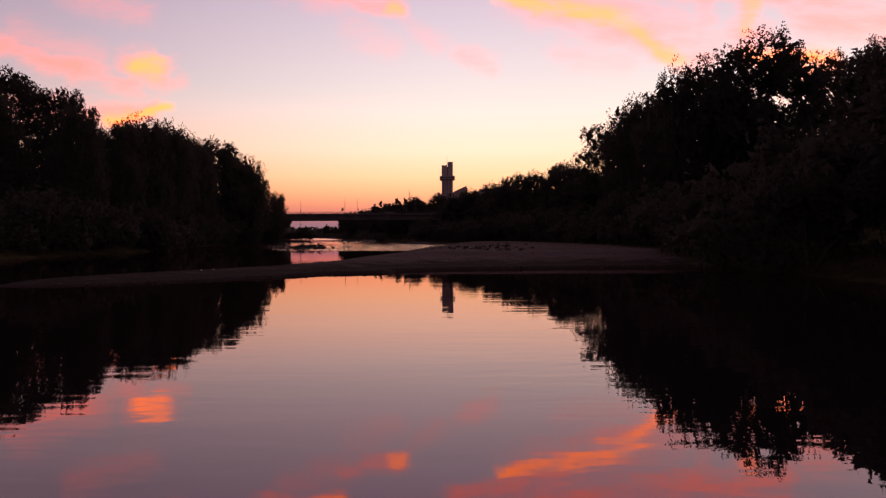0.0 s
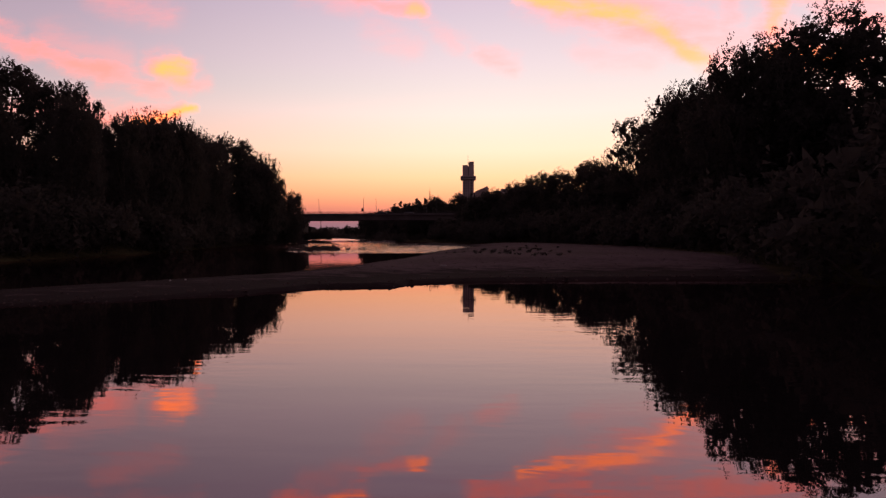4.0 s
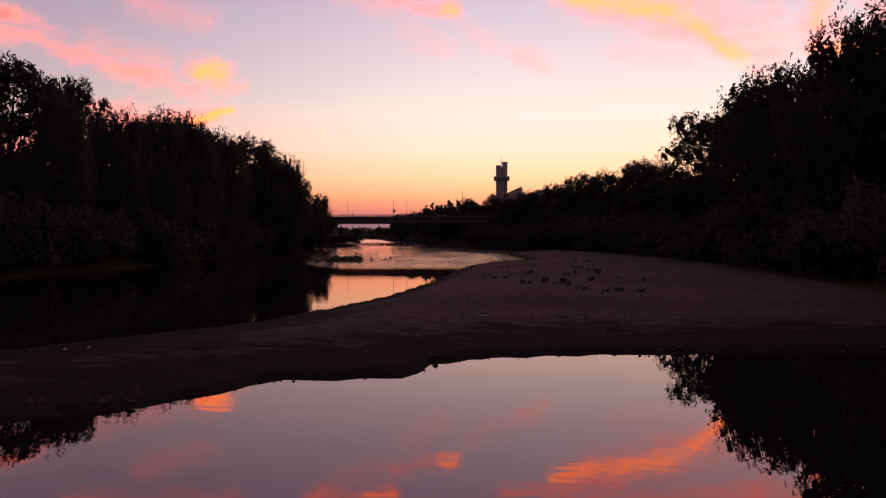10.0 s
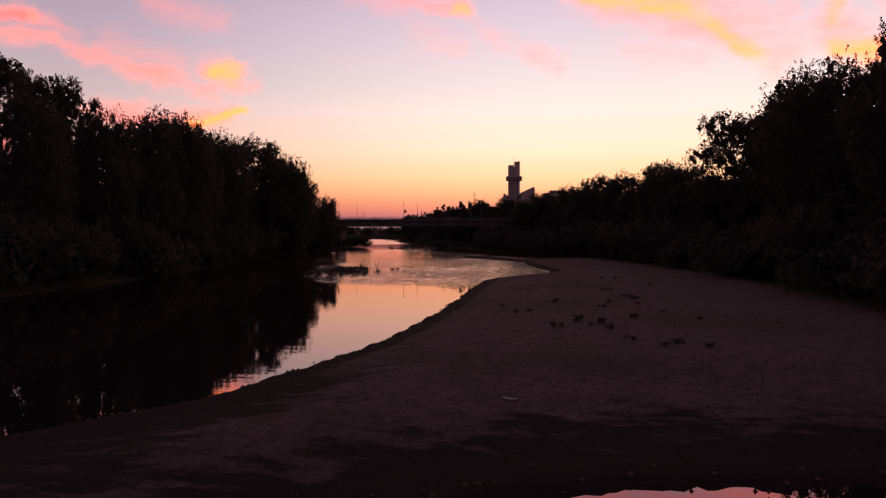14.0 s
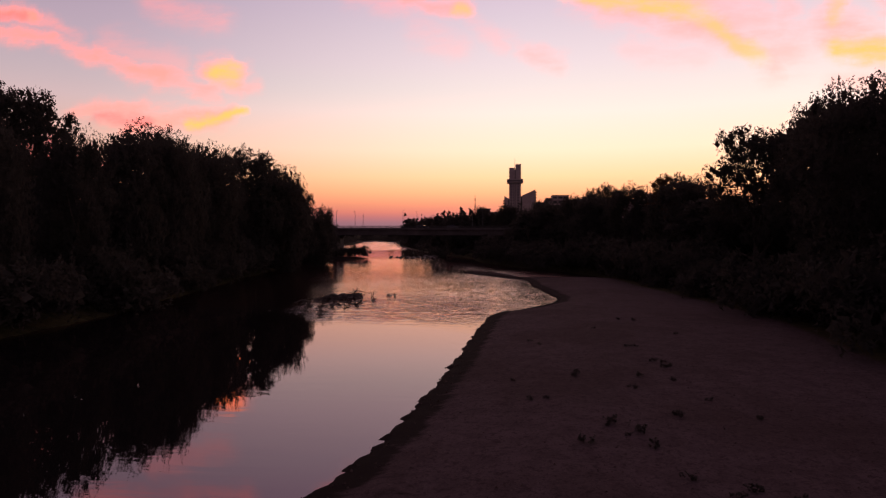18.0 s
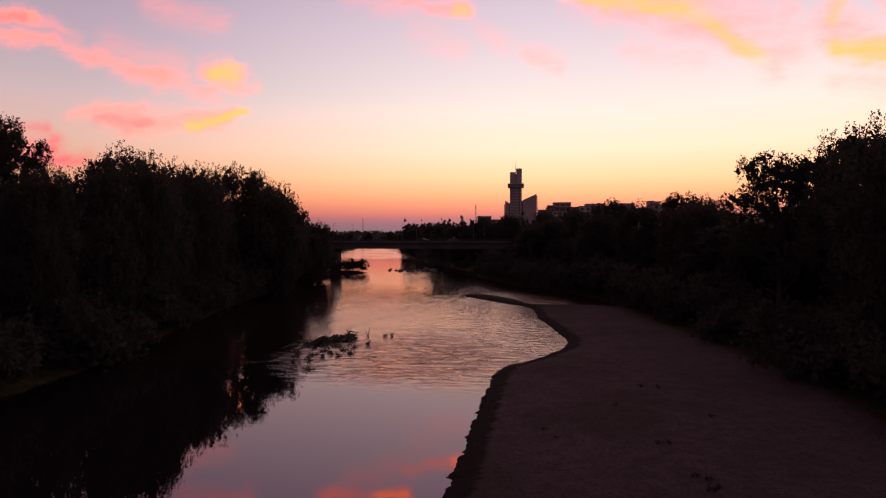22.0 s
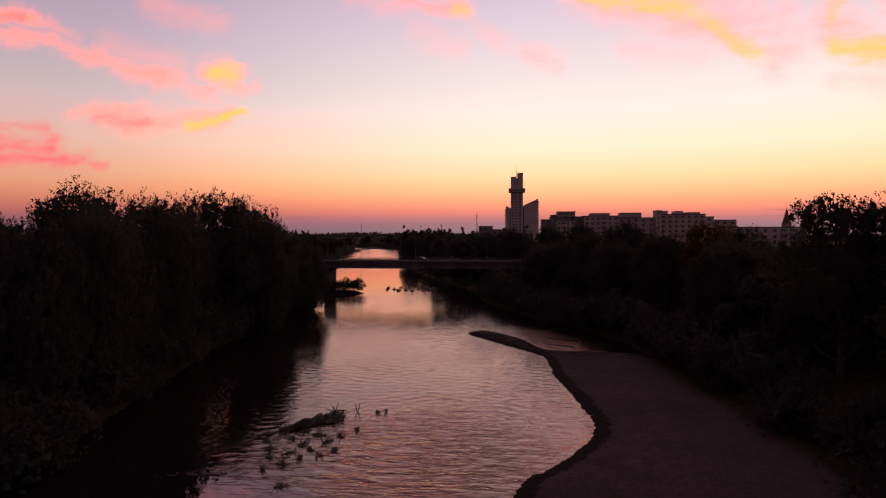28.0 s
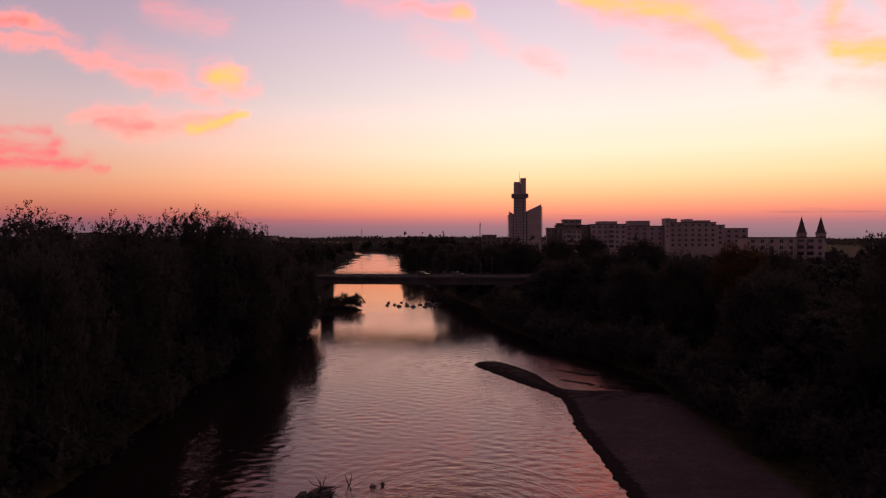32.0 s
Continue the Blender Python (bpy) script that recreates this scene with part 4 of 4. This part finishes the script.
def apartment_block(label, x0, x1, y, deep, top, mat, cols, floors=4, tall=1.5, wide=1.5, balconies=(), roof_boxes=(), storey=2.9):
    z0 = ground_z((x0 + x1) / 2, y + deep / 2) - 0.4
    e = thing("apartment_building", pose(0, 0, 0), label, "building", "town blocks")
    part("wall", a_box(x0, y, z0, x1, y + deep, top), mat, e)
    part("roof", a_box(x0 - 0.25, y - 0.25, top + 0.004, x1 + 0.25, y + deep + 0.25, top + 0.45), ROOF, e)
    for a, b, h in roof_boxes:
        part("roof_house", a_box(a, y + 1.5, top + 0.454, b, y + deep - 1.5, h), mat, e)
        part("roof_house_cover", a_box(a - 0.15, y + 1.35, h + 0.004, b + 0.15, y + deep - 1.35, h + 0.25), ROOF, e)
    for r in range(floors):
        z = top - storey * (r + 1) + 0.75
        for c in range(cols):
            x = x0 + (x1 - x0) * (c + 0.5) / cols
            if c in balconies:
                b = part("balcony", a_box(x - 1.5, y - 1.2, z - 0.9, x + 1.5, y - 0.004, z + 0.15, bevel=0.03), PLASTER_WARM if mat is not PLASTER_WARM else PLASTER, e)
                part("opening", a_box(x - 1.4, y - 0.05, z + 0.15, x + 1.4, y - 0.005, z + 1.55), GLASS, b)
            else:
                window_parts(e, x, z, wide, tall, y)
    return e


apartment_block("low grey service building behind the trees", -23.5, -14.9, 440, 12, 27.2, PLASTER_DARK, 3, 2)
apartment_block("long low grey building beside the tower", -14.8, -2, 446, 12, 25.2, PLASTER_DARK, 4, 2)
apartment_block("narrow brown apartment block", 15.7, 21, 440, 12, 31.2, PLASTER_DARK, 2, 4)
apartment_block("brown apartment block with a dark roof storey", 21.1, 25.7, 438, 13, 32.8, PLASTER_DARK, 2, 4, roof_boxes=((21.6, 25.2, 34.2),))
apartment_block("grey tower block with stacked balconies", 26.5, 37.5, 452, 13, 36.6, PLASTER, 3, 5, balconies=(0, 1, 2))
apartment_block("cream apartment block with small balconies", 24.5, 35.7, 436, 12, 30.5, PLASTER_WARM, 4, 4, balconies=(1,))
apartment_block("plain dark apartment block end wall", 35.8, 41.3, 441, 12, 33.0, PLASTER_DARK, 1, 3)
apartment_block("grey apartment block with rows of windows", 41.4, 62, 438, 14, 33.3, PLASTER, 6, 5, balconies=(3,), roof_boxes=((45.8, 57, 35.1),))
apartment_block("pale grey apartment block with a flat roof", 62.1, 84.2, 441, 14, 32.2, PLASTER, 5, 5, roof_boxes=((64.5, 76.6, 35.4),))
apartment_block("narrow stair tower of an apartment block", 84.3, 87.2, 438, 8, 36.4, PLASTER_WARM, 1, 4, wide=0.9)
apartment_block("long pale apartment block with roof houses", 87.3, 113.8, 440, 14, 34.2, PLASTER_WARM, 7, 5, roof_boxes=((88.5, 92, 36.4), (97, 101, 36.2), (103, 111, 35.4)))
apartment_block("grey apartment wing with few windows", 113.9, 119, 441, 14, 32.6, PLASTER, 1, 4)
apartment_block("lower grey apartment wing", 119.1, 132, 441, 14, 30.6, PLASTER, 3, 4)
apartment_block("pale riverside apartment building with balconies", 102, 135.2, 360, 13, 25.0, PLASTER_WARM, 8, 4, balconies=(5, 6), roof_boxes=())
apartment_block("low distant grey house among trees", -276, -258, 420, 10, 29.2, PLASTER_DARK, 4, 2)
apartment_block("low distant brown house among trees", -257, -250, 424, 10, 27.6, PLASTER_DARK, 2, 2)
apartment_block("small distant grey house with a chimney", -160, -150, 424, 10, 27.0, PLASTER_DARK, 2, 2, roof_boxes=((-159.6, -158.6, 29.6),))


def church_spire(x, y):
    e = thing("church_spire", pose(x, y, 0), "slender church tower with a pointed dark spire", "church tower", "church towers")
    z0 = ground_z(x, y) - 0.3
    part("shaft", tube(bmesh.new(), [(0, 0, z0), (0, 0, 27.2)], [2.5, 2.5], 8), PLASTER_WARM, e)
    part("cornice", tube(bmesh.new(), [(0, 0, 27.204), (0, 0, 27.6)], [2.8, 2.8], 8), PLASTER, e)
    part("spire", tube(bmesh.new(), [(0, 0, 27.604), (0, 0, 29.2), (0, 0, 36.0)], [2.45, 1.9, 0.08], 8), ROOF, e)
    part("finial", tube(bmesh.new(), [(0, 0, 35.9), (0, 0, 37.3)], [0.07, 0.03], 5), DARK_METAL, e)
    for a in (-1, 1):
        part("louvre", a_box(a * 0.9 - 0.35, -2.62, 23.2, a * 0.9 + 0.35, -2.2, 26.2), ROOF, e)
    return e


church_spire(143.2, 400)
church_spire(152.6, 400)

# the administrative tower
tower = thing("office_tower", pose(0, 725, 0), "tall concrete office tower with slanted wings and an antenna", "tower")
tz = ground_z(4, 725) - 0.5
part("left_shaft", a_box(-2.2, 0, tz, 4.3, 12, 86.3, bevel=0.15), PALE_CONCRETE, tower)
part("right_shaft", a_box(4.9, 0.4, tz, 11.0, 12, 90.4, bevel=0.15), PALE_CONCRETE, tower)
part("core", a_box(4.3, 1.2, tz, 4.9, 11, 84.5), GLASS, tower)
gallery = part("gallery", a_box(-4.6, -2.2, 69.4, 13.4, 14, 73.6, bevel=0.5), PALE_CONCRETE, tower)
for k in range(6):
    part("pane", a_box(-3.8 + k * 2.8, -2.25, 70.6, -1.6 + k * 2.8, -2.21, 72.6), GLASS, gallery)
part("antenna", tube(bmesh.new(), [(4.2, 6, 86.2), (4.2, 6, 92), (4.2, 6, 98.4)], [0.35, 0.22, 0.08], 6), DARK_METAL, tower)


def slant_wing(name, x0, x1, y0, y1, za, zb):
    bm = bmesh.new()
    q = [bm.verts.new(c) for c in ((x0, y0, tz), (x1, y0, tz), (x1, y0, zb), (x0, y0, za))]
    r = [bm.verts.new(c) for c in ((x0, y1, tz), (x1, y1, tz), (x1, y1, zb), (x0, y1, za))]
    bm.faces.new(q), bm.faces.new(r[::-1])
    for k in range(4):
        bm.faces.new((q[k], r[k], r[(k + 1) % 4], q[(k + 1) % 4]))
    return part(name, bm, PLASTER_WARM, tower)


wing = slant_wing("right_wing", 12.2, 27.2, 2, 22, 55.4, 62.2)
part("glazed_joint", a_box(11.0, 3, tz, 12.2, 12, 54.6), GLASS, tower)
for k in range(15):
    z = 16.5 + 3.0 * k
    part("balcony", a_box(27.2, 3, z, 28.5, 20, z + 1.3, bevel=0.05), CONCRETE, wing)
wing = slant_wing("left_wing", -7.4, -3.0, 2, 22, 54.8, 52.4)
part("glazed_joint", a_box(-3.0, 3, tz, -2.2, 12, 52.0), GLASS, tower)
for k in range(12):
    z = 16.5 + 3.0 * k
    part("balcony", a_box(-8.7, 3, z, -7.4, 20, z + 1.3, bevel=0.05), CONCRETE, wing)
for k in range(17):
    z = 18 + 3.1 * k
    for x, w in ((0.2, 1.6), (2.6, 1.2), (8.0, 2.2)):
        part("window", a_box(x - w / 2, -0.05, z, x + w / 2, -0.004 if x < 4 else 0.396, z + 1.5), GLASS, tower)


def lattice_mast(x, y, top, label, w=0.8):
    e = thing("radio_mast", pose(x, y, 0), label, "mast")
    z0 = ground_z(x, y) - 0.2
    for a, b in ((-1, -1), (1, -1), (1, 1), (-1, 1)):
        part("leg", tube(bmesh.new(), [(a * w, b * w, z0), (a * w * 0.3, b * w * 0.3, top)], [0.09, 0.06], 5), DARK_METAL, e)
    n = 9
    for k in range(n):
        f, h = k / n, (k + 1) / n
        za, zb = z0 + (top - z0) * f, z0 + (top - z0) * h
        wa, wb = w * (1 - 0.7 * f), w * (1 - 0.7 * h)
        part("brace", tube(bmesh.new(), [(-wa, -wa, za), (wb, -wb, zb)], [0.04, 0.04], 4), DARK_METAL, e)
        part("brace", tube(bmesh.new(), [(wa, wa, za), (-wb, wb, zb)], [0.04, 0.04], 4), DARK_METAL, e)
    part("aerial", tube(bmesh.new(), [(0, 0, top - 1), (0, 0, top + 2.5)], [0.1, 0.03], 5), DARK_METAL, e)


lattice_mast(-24.6, 438, 34.5, "thin dark lattice radio mast behind the trees")
lattice_mast(-187, 800, 37.0, "far slender mast above the wooded horizon", 1.0)

# ---- things in and beside the river ----
def rock_mesh(seed, r):
    bm = bmesh.new()
    bmesh.ops.create_icosphere(bm, subdivisions=2, radius=r)
    for q in bm.verts:
        q.co *= 1 + 0.35 * noise.noise(q.co * (1.1 / r) + Vector((seed * 3.1, 0, 0)))
        q.co.z *= 0.6
    return bm


for i, (x, y, r) in enumerate(((-52.5, 292, 0.8), (-50, 293.5, 0.7), (-47.5, 289, 1.0), (-44.8, 290.5, 0.9), (-42, 287.5, 1.1), (-40.5, 295, 0.9), (-37.6, 288, 1.0),
                               (-36.2, 293, 1.4), (-38, 299, 1.6), (-34.5, 297, 1.5), (-33.8, 289, 0.9), (-46, 297, 0.6), (-54, 301, 0.7), (-49, 302, 0.6))):
    e = thing("boulder", pose(x, y, 0.05, 0, 0, i * 57), "dark wet boulder with weeds in the shallow river", "rock", "river boulders")
    part("stone", rock_mesh(i, r), STONE, e)
    ends = [Vector((rng.normal(0, 0.35) * r, rng.normal(0, 0.35) * r, 0.45 * r + rng.uniform(0, 0.2))) for _ in range(1)]
    w = new("weeds", leaf_mesh("weeds", crown_points(96, ends, 0.32 * r, sprig=0.15), 0.16, LEAF))
    w.parent = e


def twisted(a, b, n, sway):
    a, b = Vector(a), Vector(b)
    return [a.lerp(b, k / n) + Vector(rng.normal(0, sway, 3)) * (1 if 0 < k < n else 0) for k in range(n + 1)]


def debris_mesh(seed, a, b, c):
    """A ragged heap of twigs, bark and weed."""
    bm = bmesh.new()
    bmesh.ops.create_icosphere(bm, subdivisions=3, radius=1.0)
    for q in bm.verts:
        at = Vector((seed * 3.7, seed, 0))
        q.co *= 1 + 0.55 * noise.noise(q.co * 1.4 + at) + 0.4 * noise.noise(q.co * 3.4 + at) + 0.25 * noise.noise(q.co * 8 + at)
        q.co = Vector((q.co.x * a, q.co.y * b, q.co.z * c))
    return bm


snag = thing("driftwood_snag", pose(0, 0, 0), "dark stranded tree trunk with bare branches in the shallows", "driftwood")
part("log", tube(bmesh.new(), twisted((-31.4, 115.2, -0.05), (-24.2, 124.4, 0.55), 7, 0.2), [0.07, 0.12, 0.17, 0.21, 0.24, 0.24, 0.2, 0.1], 9), DRIFT, snag)
part("log", tube(bmesh.new(), twisted((-29.2, 118.6, 0.0), (-24.9, 123.2, 0.35), 4, 0.2), [0.08, 0.13, 0.16, 0.14, 0.06], 8), DRIFT, snag)
part("log", tube(bmesh.new(), twisted((-28.0, 121.2, 0.0), (-23.7, 123.9, 0.8), 5, 0.25), [0.07, 0.11, 0.13, 0.12, 0.1, 0.05], 7), DRIFT, snag)
for k, (x, y, a, b, c) in enumerate(((-25.2, 123.2, 1.4, 1.0, 0.6), (-26.4, 121.9, 1.6, 1.1, 0.6), (-27.6, 120.6, 1.5, 0.9, 0.48), (-28.8, 119.0, 1.3, 0.6, 0.3), (-24.8, 122.2, 1.0, 0.6, 0.36))):
    heap = part("driftwood_mound", debris_mesh(77 + k, a, b * 0.95, c), DRIFT, snag)
    heap.matrix_basis = pose(x, y, 0.04, 0, 0, 48 + 4 * k)
part("root_plate", rock_mesh(31, 0.45), DRIFT, snag).matrix_basis = pose(-24.6, 123.8, 0.3, 20, 70, 10)
for k in range(46):
    f = rng.uniform(0.15, 1.0) ** 0.7
    a = Vector((-31.4 + 7.2 * f, 115.2 + 9.2 * f, 0.3))
    b = a + Vector((rng.normal(0.4, 0.7), rng.normal(0, 0.7), rng.uniform(0.1, 0.45)))
    part("branch", tube(bmesh.new(), twisted(a, b, 4, 0.10), [0.06, 0.05, 0.04, 0.028, 0.012], 5), DRIFT, snag)
# upright forked boughs at its thick end, and one standing clear of it
for foot, tips in (((-25.2, 124.2, 0.3), ((-25.9, 124.5, 1.5), (-24.8, 124.4, 1.7), (-25.3, 124.1, 1.2), (-26.6, 124.6, 1.1))), ((-23.0, 126.2, -0.1), ((-23.4, 126.4, 1.1), (-22.7, 126.2, 1.35)))):
    for tip in tips:
        part("bough", tube(bmesh.new(), twisted(foot, tip, 4, 0.09), [0.08, 0.065, 0.05, 0.035, 0.015], 5), DRIFT, snag)
for k, (x, y, r) in enumerate(((-27.5, 116, 0.5), (-25.6, 114.5, 0.7), (-24.4, 113, 0.5), (-26.2, 112, 0.6), (-24.6, 110.5, 0.5), (-25.8, 109, 0.6), (-23.4, 115.5, 0.7), (-22.6, 117.2, 0.5),
                               (-24.1, 104.2, 0.5), (-28.8, 117.8, 0.8), (-20.5, 126, 0.35), (-19.6, 126.6, 0.3), (-27.0, 107.5, 0.4), (-23.0, 111.5, 0.4), (-29.8, 115.2, 0.5), (-25.0, 117.5, 0.8),
                               (-26.8, 118.6, 0.7), (-30.5, 117.4, 0.5), (-22.0, 113.2, 0.35), (-21.4, 119.5, 0.45), (-27.6, 110.6, 0.4), (-28.4, 112.8, 0.5))):
    e = thing("driftwood_tangle", pose(x, y, 0.0, 0, 0, k * 71), "low dark tangle of driftwood and weed in the shallow water", "driftwood", "stranded tangles")
    r *= 0.6
    part("clump", debris_mesh(k + 50, 1.9 * r, 0.9 * r, 0.22 * r), DRIFT, e)
    for _ in range(11):
        a = Vector((rng.normal(0, 0.8) * r, rng.normal(0, 0.4) * r, 0.1))
        b = a + Vector((rng.normal(0, 1.2) * r, rng.normal(0, 0.8) * r, rng.uniform(0.1, 1.3) * r + 0.1))
        part("twig", tube(bmesh.new(), twisted(a, b, 3, 0.05), [0.045, 0.035, 0.025, 0.01], 4), DRIFT, e)


def make_tuft(seed):
    e = thing("plant_tuft", Matrix(), "small dark tuft of weeds on the sand", "plant", "tufts on the bar")
    ends = [Vector((rng.normal(0, 0.16), rng.normal(0, 0.16), rng.uniform(0.12, 0.32))) for _ in range(6)]
    f = new("leaves", leaf_mesh("leaves", crown_points(168, ends, 0.16, sprig=0.09), 0.075, LEAF))
    f.parent = e
    for q in ends[:3]:
        part("stem", tube(bmesh.new(), [(0, 0, -0.05), q * 0.6, q * 1.3], [0.012, 0.01, 0.004], 4), BARK, e)
    return e


tufts = [make_tuft(i) for i in range(3)]
TUFTS = ((0.3, 60.1, 1.5), (1.7, 62.7, 1.6), (2.7, 61.7, 1.6), (3.0, 59.9, 1.4), (5.0, 64.2, 1.4), (3.4, 56.8, 1.1), (4.4, 55.4, 1.1), (5.1, 56.0, 1.3), (6.2, 55.3, 1.1),
         (7.1, 76, 1.2), (7.3, 75, 1.0), (1.3, 72.6, 1.1), (-1.5, 66.6, 1.0), (-0.7, 66.7, 0.9), (4, 69.1, 1.1), (7.2, 67, 0.9), (8.4, 64, 1.0), (1.2, 71.6, 1.2), (4.8, 72, 1.3),
         (6.5, 71.2, 1.0), (5.9, 81.6, 1.1), (6.6, 81.8, 1.0), (6.7, 76.5, 1.2), (6.9, 74.6, 1.2), (4.8, 90.2, 1.0), (8, 96.5, 1.2), (9.4, 96.2, 1.2), (11, 87.9, 1.1), (-2.4, 71, 0.8),
         (-1, 84.3, 0.8), (-0.3, 82.4, 0.8), (2.2, 61.2, 0.7))
for i, (x, y, s) in enumerate(TUFTS):
    s *= 0.62
    m = pose(x, y, ground_z(x, y) - 0.01, 0, 0, i * 83) @ Matrix.Diagonal((s, s, s * 0.9, 1))
    if i < 3:
        tufts[i].matrix_basis = m
    else:
        copy_thing(tufts[i % 3], m)

bm = bmesh.new()
tube(bm, [(0.22 * math.cos(a), 0.15 * math.sin(a), 0.03) for a in np.linspace(0.4, 4.0, 9)], [0.015, 0.025, 0.03, 0.035, 0.035, 0.03, 0.025, 0.02, 0.01], 6)
part("strip", bm, LITTER, thing("plastic_litter", pose(-1.95, 47.9, ground_z(-1.95, 47.9) + 0.0, 0, 0, 150), "curled pale strip of plastic lying on the sand", "litter"))
for x, y in ((-15.6, 41.5), (-14.9, 41.7)):
    part("bag", rock_mesh(x, 0.06), LITTER, thing("plastic_bag", pose(x, y, ground_z(x, y) + 0.03), "crumpled pale plastic bag on the wet sand", "litter", "bags on the bar"))

# pebbles and clods on the bar
n = 9000
px, py = rng.uniform(-20, 22, n), 31 + 130 * rng.uniform(0, 1, n) ** 1.7
gap = edge_gap(px, py, BAR)
keep = (gap > -0.4) & (rng.uniform(0, 1, n) < np.where(gap < 3, 1.0, 0.45))
px, py = px[keep], py[keep]
pz, pr = ground_height(px, py), rng.uniform(0.018, 0.06, len(px)) * (1 + 0.8 * (gap[keep] < 1.5))
unit = np.array([(1, 0, 0), (0, 1, 0), (-1, 0, 0), (0, -1, 0), (0, 0, 0.8), (0, 0, -0.8)])
shape = unit[None] * (pr[:, None, None] * rng.uniform(0.6, 1.3, (len(px), 6, 1)))
shape = shape + np.stack([px, py, pz], -1)[:, None]
tri = np.array([(0, 1, 4), (1, 2, 4), (2, 3, 4), (3, 0, 4), (1, 0, 5), (2, 1, 5), (3, 2, 5), (0, 3, 5)])
tris = (tri[None] + 6 * np.arange(len(px))[:, None, None]).reshape(-1, 3)
tagged(new("pebbles", mesh("pebbles", shape.reshape(-1, 3).tolist(), tris.tolist(), PEBBLE)), "pebbles and clods scattered on the sandbar", "pebbles", kind="stuff")
